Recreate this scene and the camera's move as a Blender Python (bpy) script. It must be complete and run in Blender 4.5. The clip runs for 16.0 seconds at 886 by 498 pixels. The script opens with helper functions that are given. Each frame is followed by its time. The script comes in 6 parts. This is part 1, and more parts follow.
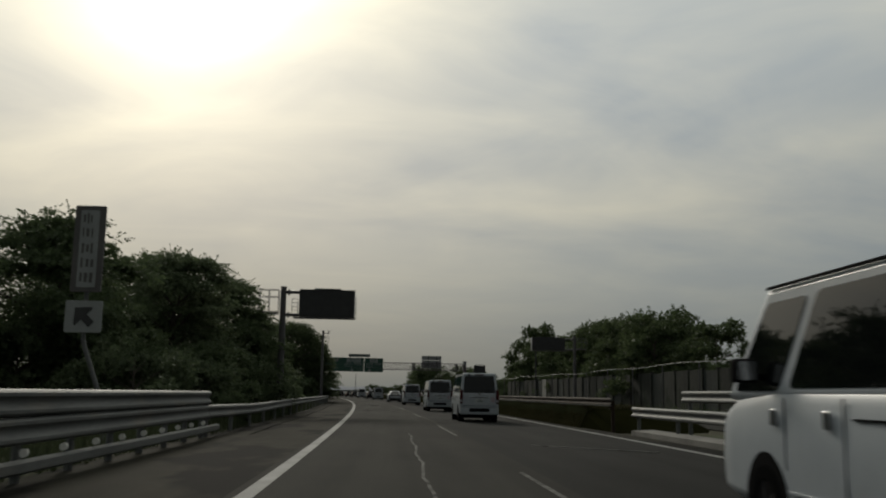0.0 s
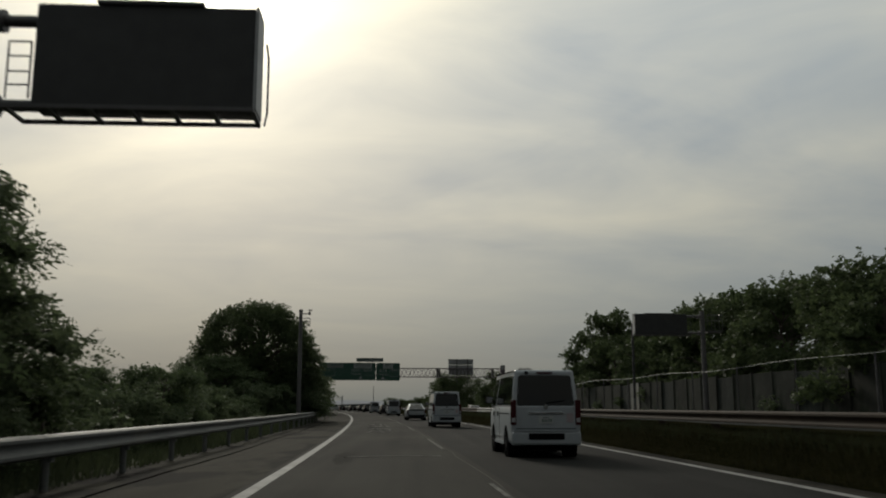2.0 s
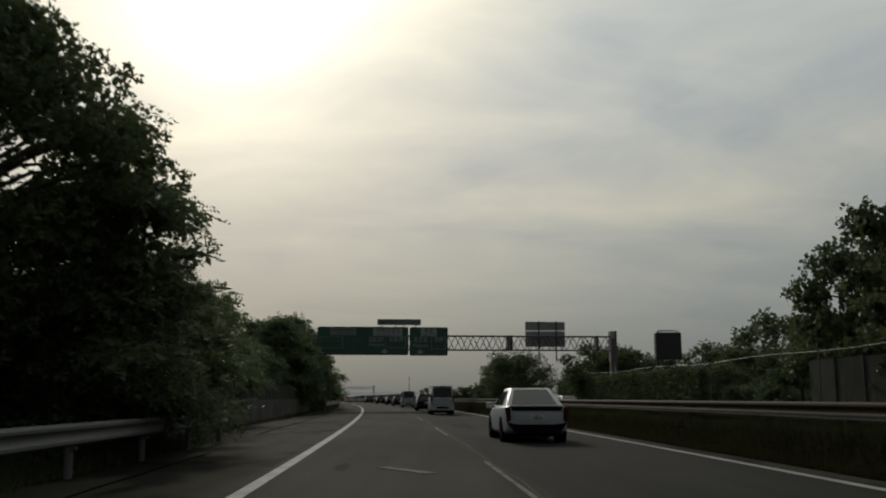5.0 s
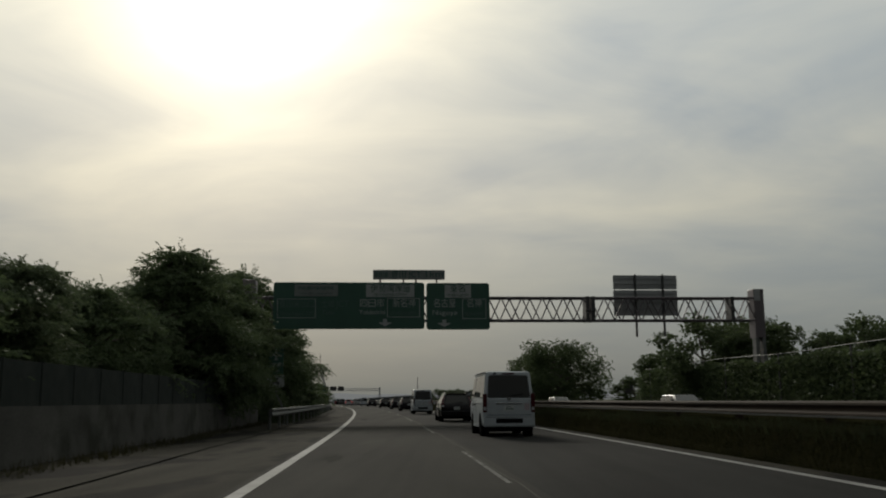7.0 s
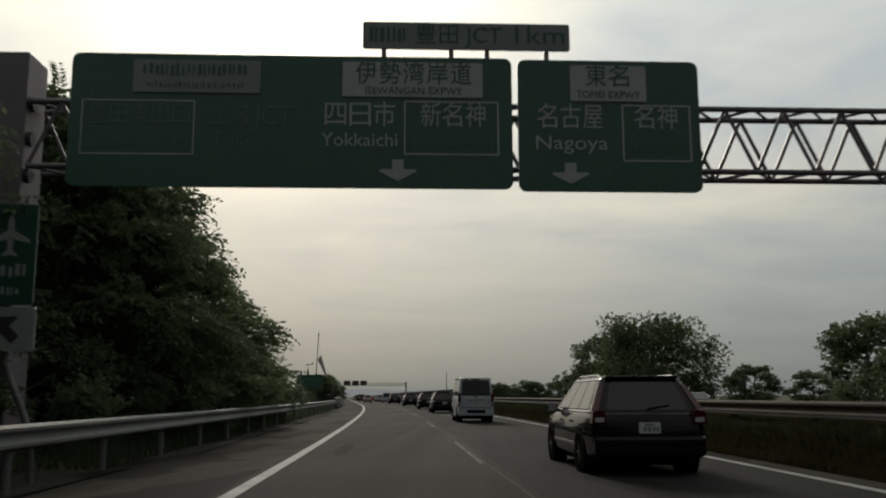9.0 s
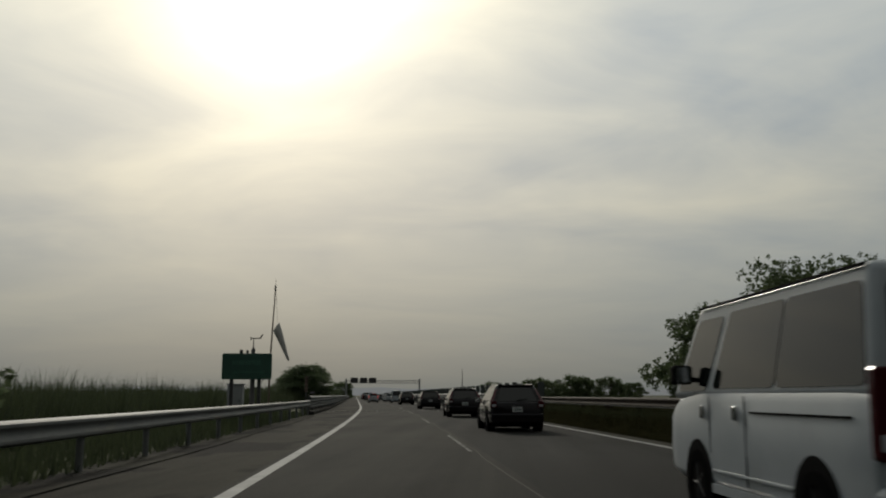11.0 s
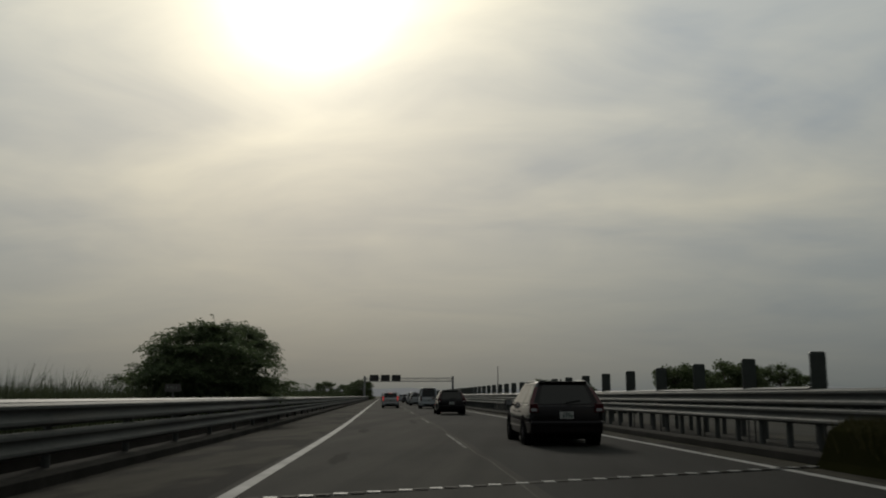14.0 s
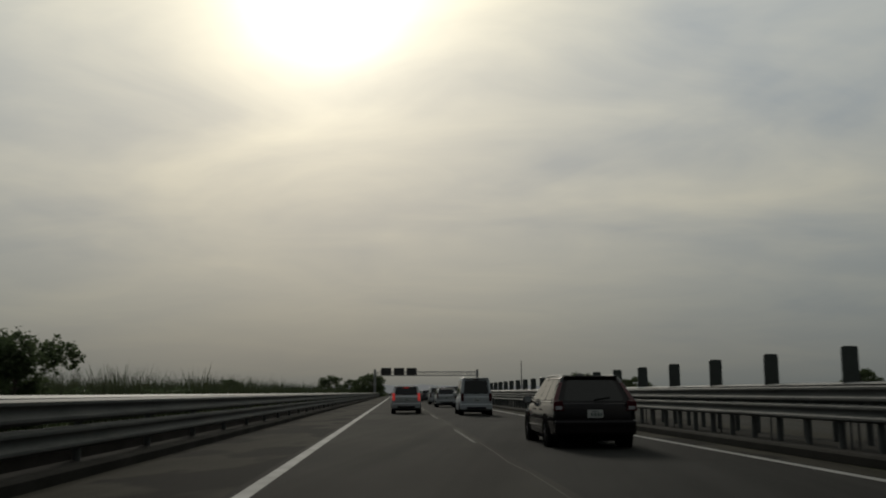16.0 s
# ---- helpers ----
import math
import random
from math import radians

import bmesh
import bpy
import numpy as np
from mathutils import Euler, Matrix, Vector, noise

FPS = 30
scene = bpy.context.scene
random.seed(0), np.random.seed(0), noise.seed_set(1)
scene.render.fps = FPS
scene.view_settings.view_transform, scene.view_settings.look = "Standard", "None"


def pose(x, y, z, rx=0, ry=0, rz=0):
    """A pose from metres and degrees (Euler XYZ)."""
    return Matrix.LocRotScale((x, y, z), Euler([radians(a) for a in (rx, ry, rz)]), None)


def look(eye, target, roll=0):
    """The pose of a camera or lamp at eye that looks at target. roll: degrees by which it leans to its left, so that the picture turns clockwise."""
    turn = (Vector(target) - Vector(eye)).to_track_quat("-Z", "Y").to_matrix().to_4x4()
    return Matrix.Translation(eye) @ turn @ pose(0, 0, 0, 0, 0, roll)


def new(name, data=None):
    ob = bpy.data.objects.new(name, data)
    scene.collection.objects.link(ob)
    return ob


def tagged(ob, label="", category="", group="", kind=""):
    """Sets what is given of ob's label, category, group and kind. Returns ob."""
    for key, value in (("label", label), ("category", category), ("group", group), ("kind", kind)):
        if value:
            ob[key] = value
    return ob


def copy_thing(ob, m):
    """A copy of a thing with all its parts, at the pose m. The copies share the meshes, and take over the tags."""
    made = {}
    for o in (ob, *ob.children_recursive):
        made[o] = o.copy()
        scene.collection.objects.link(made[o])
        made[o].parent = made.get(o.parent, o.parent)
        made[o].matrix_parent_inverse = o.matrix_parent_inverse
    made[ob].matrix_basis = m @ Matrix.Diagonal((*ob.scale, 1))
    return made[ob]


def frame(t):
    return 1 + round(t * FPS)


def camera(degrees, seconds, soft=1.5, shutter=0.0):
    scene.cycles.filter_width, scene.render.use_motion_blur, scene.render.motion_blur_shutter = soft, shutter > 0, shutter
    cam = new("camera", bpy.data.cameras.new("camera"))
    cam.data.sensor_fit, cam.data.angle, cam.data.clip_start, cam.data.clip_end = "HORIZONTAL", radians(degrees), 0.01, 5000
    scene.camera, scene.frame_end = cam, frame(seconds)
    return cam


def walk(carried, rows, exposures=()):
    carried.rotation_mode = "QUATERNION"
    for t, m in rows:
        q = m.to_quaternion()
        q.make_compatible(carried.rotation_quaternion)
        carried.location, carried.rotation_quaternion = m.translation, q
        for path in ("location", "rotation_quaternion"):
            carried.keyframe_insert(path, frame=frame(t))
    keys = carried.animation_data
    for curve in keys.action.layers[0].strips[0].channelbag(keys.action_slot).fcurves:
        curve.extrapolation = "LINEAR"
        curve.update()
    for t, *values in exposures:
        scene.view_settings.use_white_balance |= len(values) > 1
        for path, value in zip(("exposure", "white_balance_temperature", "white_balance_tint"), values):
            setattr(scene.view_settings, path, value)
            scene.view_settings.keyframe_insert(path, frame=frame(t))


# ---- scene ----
# The motorway bends gently to the left; every place is given as a station s along the
# driver's line, an offset d to the right of it and a height z.
cam = camera(52.07, 16.0, soft=2.0, shutter=0.15)
walk(cam, [
    (0.0, pose(-0.39, 0.0, 1.177, 99.08, -0.88, -3.26)),
    (0.5, pose(-0.39, 9.929, 1.197, 99.16, -0.72, -3.1)),
    (1.0, pose(-0.308, 19.826, 1.195, 99.32, -0.47, -2.85)),
    (1.5, pose(-0.262, 29.639, 1.203, 99.33, 0.24, -2.48)),
    (2.0, pose(-0.32, 39.314, 1.218, 99.86, 0.05, -2.01)),
    (2.5, pose(-0.471, 49.044, 1.196, 99.67, 0.14, -1.49)),
    (3.0, pose(-0.699, 58.737, 1.202, 100.03, 0.25, -0.97)),
    (3.5, pose(-1.076, 68.377, 1.191, 99.77, 0.22, -0.6)),
    (4.0, pose(-1.382, 77.954, 1.222, 99.21, -0.13, -0.06)),
    (4.5, pose(-1.76, 87.356, 1.21, 99.27, -0.03, 0.09)),
    (5.0, pose(-2.207, 96.581, 1.198, 99.33, 0.08, 0.24)),
    (5.5, pose(-2.701, 105.687, 1.186, 99.39, 0.18, 0.38)),
    (6.0, pose(-3.219, 114.73, 1.173, 99.44, 0.29, 0.52)),
    (6.5, pose(-3.741, 123.768, 1.161, 99.5, 0.39, 0.66)),
    (7.0, pose(-4.266, 132.801, 1.178, 99.47, 0.41, 0.72)),
    (7.5, pose(-4.759, 141.828, 1.202, 99.28, 0.71, 0.84)),
    (8.0, pose(-5.327, 150.867, 1.206, 99.21, 0.56, 1.1)),
    (8.5, pose(-5.98, 159.958, 1.202, 99.23, 0.62, 1.76)),
    (9.0, pose(-6.709, 169.034, 1.231, 99.22, 0.19, 2.43)),
    (9.5, pose(-7.543, 178.125, 1.2, 99.19, -0.0, 2.76)),
    (10.0, pose(-8.397, 187.338, 1.2, 99.18, 0.01, 2.9)),
    (10.5, pose(-9.275, 196.673, 1.199, 99.17, 0.03, 3.05)),
    (11.0, pose(-10.194, 206.111, 1.199, 99.16, 0.04, 3.2)),
    (11.5, pose(-11.174, 215.631, 1.199, 99.15, 0.06, 3.35)),
    (12.0, pose(-12.231, 225.215, 1.199, 99.14, 0.07, 3.5)),
    (12.5, pose(-13.368, 234.861, 1.183, 99.21, -0.09, 3.73)),
    (13.0, pose(-14.435, 244.573, 1.203, 99.02, -0.23, 4.05)),
    (13.5, pose(-15.57, 254.321, 1.234, 99.09, -0.41, 4.57)),
    (14.0, pose(-16.819, 264.061, 1.199, 99.2, 0.16, 4.9)),
    (14.5, pose(-18.198, 273.786, 1.18, 99.7, 1.12, 5.35)),
    (15.0, pose(-19.503, 283.586, 1.216, 98.75, 0.3, 5.65)),
    (15.5, pose(-20.972, 293.381, 1.198, 98.97, 0.25, 5.77)),
    (16.0, pose(-22.534, 303.168, 1.192, 98.99, 0.15, 5.78)),
], exposures=((0.0, 0.06), (7.5, 0.10), (8.0, 0.20), (8.5, 0.30), (9.0, 0.42), (9.4, 0.46), (9.7, 0.40), (10.8, 0.12), (12.0, 0.10), (13.0, -0.05), (16.0, -0.15)))
BEND = 0.000484


STRAIGHT = 312.0  # from here on the road runs straight


def spots(s, d):
    """x and y of stations and offsets, for numbers or arrays."""
    c = np.minimum(s, STRAIGHT)
    a, e = BEND * c, s - c
    return -(1 - np.cos(a)) / BEND + d * np.cos(a) - e * np.sin(a), np.sin(a) / BEND + d * np.sin(a) + e * np.cos(a)


def spot(s, d, z=0.0):
    x, y = spots(float(s), float(d))
    return Vector((x, y, z))


def at(s, d, z=0.0, turn=0.0):
    p = spot(s, d, z)
    return pose(p.x, p.y, p.z, 0, 0, math.degrees(BEND * min(s, STRAIGHT)) + turn)


# ---- sky and sun ----
SUN_EL, SUN_AZ = radians(25), radians(13.5)
SUN_DIR = Vector((-math.sin(SUN_AZ) * math.cos(SUN_EL), math.cos(SUN_AZ) * math.cos(SUN_EL), math.sin(SUN_EL)))


def build_sky():
    world = bpy.data.worlds.new("hazy_sky")
    scene.world = world
    world.use_nodes = True
    nt = world.node_tree
    nt.nodes.clear()
    N, L = nt.nodes.new, nt.links.new

    def math_node(op, a, b=None, c=None):
        n = N("ShaderNodeMath")
        n.operation = op
        for i, v in enumerate((a, b, c)):
            if v is None:
                continue
            if isinstance(v, (int, float)):
                n.inputs[i].default_value = v
            else:
                L(v, n.inputs[i])
        return n.outputs[0]

    def tint(value, colour):
        n = N("ShaderNodeVectorMath")
        n.operation = "SCALE"
        n.inputs[0].default_value = colour
        L(value, n.inputs["Scale"])
        return n.outputs[0]

    def add(a, b):
        n = N("ShaderNodeVectorMath")
        n.operation = "ADD"
        L(a, n.inputs[0]), L(b, n.inputs[1])
        return n.outputs[0]

    coord = N("ShaderNodeTexCoord").outputs["Generated"]
    unit = N("ShaderNodeVectorMath")
    unit.operation = "NORMALIZE"
    L(coord, unit.inputs[0])
    v = unit.outputs[0]
    sep = N("ShaderNodeSeparateXYZ")
    L(v, sep.inputs[0])
    up = math_node("MAXIMUM", sep.outputs[2], 0.0)
    dot = N("ShaderNodeVectorMath")
    dot.operation = "DOT_PRODUCT"
    L(v, dot.inputs[0])
    dot.inputs[1].default_value = SUN_DIR
    near = math_node("MAXIMUM", dot.outputs["Value"], 0.0)
    # thin streaky cloud seen in perspective on a flat layer
    lift = math_node("ADD", up, 0.16)
    layer = N("ShaderNodeCombineXYZ")
    L(math_node("DIVIDE", sep.outputs[0], lift), layer.inputs[0])
    L(math_node("DIVIDE", sep.outputs[1], lift), layer.inputs[1])

    def cloud(scale, stretch, turn, detail, shift):
        m = N("ShaderNodeMapping")
        m.inputs["Rotation"].default_value = (0, 0, radians(turn))
        m.inputs["Scale"].default_value = (scale, scale * stretch, 1)
        m.inputs["Location"].default_value = (shift, shift * 0.37, 0)
        L(layer.outputs[0], m.inputs[0])
        t = N("ShaderNodeTexNoise")
        t.inputs["Scale"].default_value = 1.0
        t.inputs["Detail"].default_value = detail
        t.inputs["Roughness"].default_value = 0.55
        t.inputs["Distortion"].default_value = 0.6
        L(m.outputs[0], t.inputs["Vector"])
        return math_node("SUBTRACT", t.outputs[0], 0.5)

    big = cloud(0.72, 1.2, -30, 4, 3.1)
    fine = cloud(1.5, 1.4, -38, 7, 7.7)
    streak = math_node("ADD", math_node("MULTIPLY", big, 1.05), math_node("MULTIPLY", fine, 0.72))
    streak = math_node("MULTIPLY", streak, math_node("MINIMUM", math_node("MULTIPLY_ADD", up, 4.0, 0.12), 1.05))
    shade = math_node("ADD", 1.0, streak)
    # the veil of haze, brighter round the hidden sun
    base = math_node("MULTIPLY_ADD", up, math_node("MULTIPLY_ADD", up, -0.52, 0.82), 0.146)
    aside = math_node("MULTIPLY_ADD", dot.outputs["Value"], 0.37, 0.63)
    plainly = math_node("MULTIPLY", base, aside)
    veil = add(tint(plainly, (0.955, 1.0, 0.948)), tint(math_node("MULTIPLY", plainly, streak), (1.12, 0.90, 0.42)))
    blue = tint(math_node("MULTIPLY", math_node("MULTIPLY", up, math_node("SUBTRACT", 1.0, math_node("POWER", near, 9.0))), math_node("MULTIPLY", near, 0.30)), (0.90, 0.97, 0.90))
    wide = tint(math_node("MULTIPLY", math_node("MULTIPLY", math_node("POWER", near, 13.0), math_node("MINIMUM", math_node("MAXIMUM", math_node("MULTIPLY_ADD", up, 1.25, -0.08), 0.0), 0.37)), shade), (1.04, 0.93, 0.64))
    glow = tint(math_node("MULTIPLY", math_node("MULTIPLY", math_node("POWER", near, 140.0), 0.60), shade), (1.02, 0.94, 0.68))
    core = tint(math_node("MULTIPLY", math_node("POWER", near, 700.0), 2.2), (1.0, 0.97, 0.88))
    low = math_node("MAXIMUM", math_node("MULTIPLY_ADD", up, -5.0, 1.0), 0.0)
    cool = tint(math_node("MULTIPLY", plainly, low), (-0.09, -0.01, 0.035))
    total = add(add(add(add(veil, blue), cool), add(wide, glow)), core)
    air = N("ShaderNodeTexSky")
    air.sky_type = "NISHITA"
    air.sun_disc = False
    air.sun_elevation, air.sun_rotation = SUN_EL, -SUN_AZ
    air.air_density, air.dust_density, air.ozone_density = 1.0, 4.0, 1.0
    clear = N("ShaderNodeVectorMath")
    clear.operation = "SCALE"
    clear.inputs["Scale"].default_value = 0.0046
    L(air.outputs[0], clear.inputs[0])
    total = add(total, clear.outputs[0])
    bg = N("ShaderNodeBackground")
    L(total, bg.inputs["Color"])
    bg.inputs["Strength"].default_value = 1.0
    out = N("ShaderNodeOutputWorld")
    L(bg.outputs[0], out.inputs[0])


build_sky()
sun = new("sun", bpy.data.lights.new("sun", "SUN"))
sun.data.energy, sun.data.angle, sun.data.color = 1.35, radians(12), (1.0, 0.94, 0.82)
sun.matrix_world = look(SUN_DIR * 300, (0, 0, 0))


# ---- materials ----
def surface(name, dark, light, rough=0.7, metal=0.0, fine=30.0, coarse=2.0, bump=0.0, spread=0.0, spec=0.5, stretch=(1, 1, 1), dirt=None, bands=0.0):
    """Two scales of variation between a dark and a light colour, with fine relief."""
    m = bpy.data.materials.new(name)
    m.use_nodes = True
    nt = m.node_tree
    N, L = nt.nodes.new, nt.links.new
    bsdf = nt.nodes["Principled BSDF"]
    tc = N("ShaderNodeTexCoord")
    mp = N("ShaderNodeMapping")
    mp.inputs["Scale"].default_value = stretch
    L(tc.outputs["Object"], mp.inputs[0])
    a, b = N("ShaderNodeTexNoise"), N("ShaderNodeTexNoise")
    a.inputs["Scale"].default_value, b.inputs["Scale"].default_value = coarse, fine
    a.inputs["Detail"].default_value, b.inputs["Detail"].default_value = 5, 3
    L(mp.outputs[0], a.inputs["Vector"]), L(mp.outputs[0], b.inputs["Vector"])
    mixv = N("ShaderNodeMath")
    mixv.operation = "MULTIPLY_ADD"
    L(a.outputs[0], mixv.inputs[0])
    mixv.inputs[1].default_value = 1.5
    half = N("ShaderNodeMath")
    half.operation = "MULTIPLY_ADD"
    L(b.outputs[0], half.inputs[0])
    half.inputs[1].default_value, half.inputs[2].default_value = 0.8, -0.65
    L(half.outputs[0], mixv.inputs[2])
    fac = mixv.outputs[0]
    if spread:
        info = N("ShaderNodeObjectInfo")
        r = N("ShaderNodeMath")
        r.operation = "MULTIPLY_ADD"
        L(info.outputs["Random"], r.inputs[0])
        r.inputs[1].default_value = spread
        L(fac, r.inputs[2])
        r2 = N("ShaderNodeMath")
        r2.operation = "SUBTRACT"
        L(r.outputs[0], r2.inputs[0])
        r2.inputs[1].default_value = spread / 2
        fac = r2.outputs[0]
    if bands:
        # long worn tracks along the direction of travel
        mb, tn, tm = N("ShaderNodeMapping"), N("ShaderNodeTexNoise"), N("ShaderNodeMath")
        mb.inputs["Scale"].default_value = (1.4, 0.018, 1)
        tn.inputs["Scale"].default_value, tn.inputs["Detail"].default_value = 1.0, 4
        L(tc.outputs["Object"], mb.inputs[0]), L(mb.outputs[0], tn.inputs["Vector"])
        tm.operation = "MULTIPLY_ADD"
        L(tn.outputs[0], tm.inputs[0])
        tm.inputs[1].default_value = bands * 2
        sh = N("ShaderNodeMath")
        sh.operation = "SUBTRACT"
        L(fac, sh.inputs[0])
        sh.inputs[1].default_value = bands
        L(sh.outputs[0], tm.inputs[2])
        fac = tm.outputs[0]
    clamp = N("ShaderNodeClamp")
    L(fac, clamp.inputs[0])
    mix = N("ShaderNodeMix")
    mix.data_type = "RGBA"
    mix.inputs["A"].default_value, mix.inputs["B"].default_value = (*dark, 1), (*light, 1)
    L(clamp.outputs[0], mix.inputs["Factor"])
    colour = mix.outputs["Result"]
    if dirt:
        d = N("ShaderNodeTexNoise")
        d.inputs["Scale"].default_value, d.inputs["Detail"].default_value = dirt[1], 6
        L(mp.outputs[0], d.inputs["Vector"])
        ramp = N("ShaderNodeMapRange")
        ramp.inputs["From Min"].default_value, ramp.inputs["From Max"].default_value = dirt[2], dirt[3]
        L(d.outputs[0], ramp.inputs[0])
        mix2 = N("ShaderNodeMix")
        mix2.data_type = "RGBA"
        L(ramp.outputs[0], mix2.inputs["Factor"])
        L(colour, mix2.inputs["A"])
        mix2.inputs["B"].default_value = (*dirt[0], 1)
        colour = mix2.outputs["Result"]
    L(colour, bsdf.inputs["Base Color"])
    bsdf.inputs["Roughness"].default_value, bsdf.inputs["Metallic"].default_value = rough, metal
    bsdf.inputs["Specular IOR Level"].default_value = spec
    if bump:
        bp = N("ShaderNodeBump")
        bp.inputs["Strength"].default_value, bp.inputs["Distance"].default_value = bump, 0.02
        L(b.outputs[0], bp.inputs["Height"])
        L(bp.outputs[0], bsdf.inputs["Normal"])
    return m


def foliage(name, dark, light):
    """Leaves: colour varies leaf by leaf and clump by clump; a little light comes through."""
    m = bpy.data.materials.new(name)
    m.use_nodes = True
    nt = m.node_tree
    N, L = nt.nodes.new, nt.links.new
    bsdf = nt.nodes["Principled BSDF"]
    geo, tc, no = N("ShaderNodeNewGeometry"), N("ShaderNodeTexCoord"), N("ShaderNodeTexNoise")
    no.inputs["Scale"].default_value, no.inputs["Detail"].default_value = 0.7, 4
    L(tc.outputs["Object"], no.inputs["Vector"])
    s = N("ShaderNodeMath")
    s.operation = "MULTIPLY_ADD"
    L(geo.outputs["Random Per Island"], s.inputs[0])
    s.inputs[1].default_value = 0.5
    L(no.outputs[0], s.inputs[2])
    s2 = N("ShaderNodeMath")
    s2.operation = "SUBTRACT"
    s2.use_clamp = True
    L(s.outputs[0], s2.inputs[0])
    s2.inputs[1].default_value = 0.25
    mix = N("ShaderNodeMix")
    mix.data_type = "RGBA"
    mix.inputs["A"].default_value, mix.inputs["B"].default_value = (*dark, 1), (*light, 1)
    L(s2.outputs[0], mix.inputs["Factor"])
    L(mix.outputs["Result"], bsdf.inputs["Base Color"])
    bsdf.inputs["Roughness"].default_value = 0.6
    bsdf.inputs["Specular IOR Level"].default_value = 0.12
    tr = N("ShaderNodeBsdfTranslucent")
    L(mix.outputs["Result"], tr.inputs["Color"])
    ms = N("ShaderNodeMixShader")
    ms.inputs[0].default_value = 0.45
    L(bsdf.outputs[0], ms.inputs[1]), L(tr.outputs[0], ms.inputs[2])
    L(ms.outputs[0], nt.nodes["Material Output"].inputs[0])
    return m


def plain(name, colour, rough=0.5, metal=0.0, coat=0.0, glow=0.0, spec=0.5):
    m = bpy.data.materials.new(name)
    m.use_nodes = True
    b = m.node_tree.nodes["Principled BSDF"]
    b.inputs["Base Color"].default_value = (*colour, 1)
    b.inputs["Roughness"].default_value, b.inputs["Metallic"].default_value = rough, metal
    b.inputs["Coat Weight"].default_value = coat
    b.inputs["Specular IOR Level"].default_value = spec
    if glow:
        b.inputs["Emission Color"].default_value = (*colour, 1)
        b.inputs["Emission Strength"].default_value = glow
    return m


ASPHALT = surface("asphalt", (0.0084, 0.0085, 0.0075), (0.0325, 0.0323, 0.0274), rough=0.95, bands=0.7, spec=0.045, fine=60, coarse=0.35, bump=0.35, stretch=(1, 0.35, 1), dirt=((0.013, 0.012, 0.011), 0.16, 0.54, 0.70))
ASPHALT_OUTER = surface("outer_lane_asphalt", (0.0056, 0.0060, 0.0058), (0.0205, 0.0212, 0.0198), rough=0.95, bands=0.7, spec=0.045, fine=60, coarse=0.35, bump=0.35, stretch=(1, 0.35, 1), dirt=((0.011, 0.0108, 0.0102), 0.16, 0.54, 0.70))
SHOULDER = surface("shoulder_asphalt", (0.0126, 0.0122, 0.0094), (0.0450, 0.0425, 0.0325), rough=0.95, bands=0.5, spec=0.03, fine=45, coarse=0.5, bump=0.4, stretch=(1, 0.4, 1), dirt=((0.0075, 0.0072, 0.0064), 0.5, 0.49, 0.56))
PAINT = surface("road_paint", (0.15, 0.15, 0.146), (0.30, 0.30, 0.29), rough=0.75, spec=0.05, fine=40, coarse=1.2, bump=0.2, dirt=((0.14, 0.135, 0.125), 3.0, 0.60, 0.80))
WORN = surface("worn_paint", (0.012, 0.0118, 0.0106), (0.040, 0.039, 0.035), spec=0.03, rough=0.75, fine=30, coarse=2.2, bump=0.2, dirt=((0.018, 0.0175, 0.016), 2.0, 0.44, 0.60))
GRASS = surface("dry_grass_soil", (0.018, 0.019, 0.009), (0.046, 0.043, 0.021), rough=0.95, spec=0.1, fine=25, coarse=0.5, bump=0.6, dirt=((0.032, 0.042, 0.016), 0.25, 0.45, 0.65))
ZINC = surface("galvanised_steel", (0.070, 0.074, 0.073), (0.150, 0.155, 0.150), rough=0.65, metal=0.15, spec=0.22, fine=14, coarse=1.2, bump=0.05, stretch=(1, 0.3, 2), dirt=((0.16, 0.145, 0.12), 1.4, 0.56, 0.78))
AGED = surface("aged_grey_steel", (0.036, 0.040, 0.039), (0.084, 0.089, 0.086), rough=0.7, metal=0.1, spec=0.2, fine=14, coarse=1.2, bump=0.05, stretch=(1, 0.3, 2), dirt=((0.075, 0.07, 0.06), 1.4, 0.56, 0.78))
RUST = surface("weathered_brown_steel", (0.017, 0.0125, 0.009), (0.042, 0.030, 0.021), rough=0.85, metal=0.0, spec=0.15, fine=18, coarse=1.5, bump=0.1, stretch=(1, 0.3, 2))
GREYSTEEL = surface("grey_painted_steel", (0.062, 0.060, 0.061), (0.11, 0.105, 0.108), rough=0.5, metal=0.2, fine=20, coarse=1.0, bump=0.04, dirt=((0.08, 0.065, 0.05), 1.1, 0.6, 0.8))
PURPLESTEEL = surface("mauve_painted_steel", (0.075, 0.063, 0.070), (0.125, 0.105, 0.115), rough=0.5, metal=0.15, fine=20, coarse=1.0, bump=0.04)
DARKSTEEL = surface("dark_steel", (0.025, 0.025, 0.026), (0.06, 0.06, 0.06), rough=0.5, metal=0.3, fine=20, coarse=1.5, bump=0.04)
BLACKFACE = surface("unlit_display", (0.012, 0.012, 0.013), (0.03, 0.03, 0.031), rough=0.55, fine=40, coarse=3, bump=0.05)
SIGNGREEN = surface("sign_green", (0.012, 0.050, 0.034), (0.018, 0.070, 0.047), rough=0.45, fine=8, coarse=1.0, dirt=((0.02, 0.06, 0.045), 0.9, 0.55, 0.8))
SIGNWHITE = surface("sign_white", (0.20, 0.215, 0.21), (0.29, 0.305, 0.30), rough=0.55, fine=12, coarse=2)
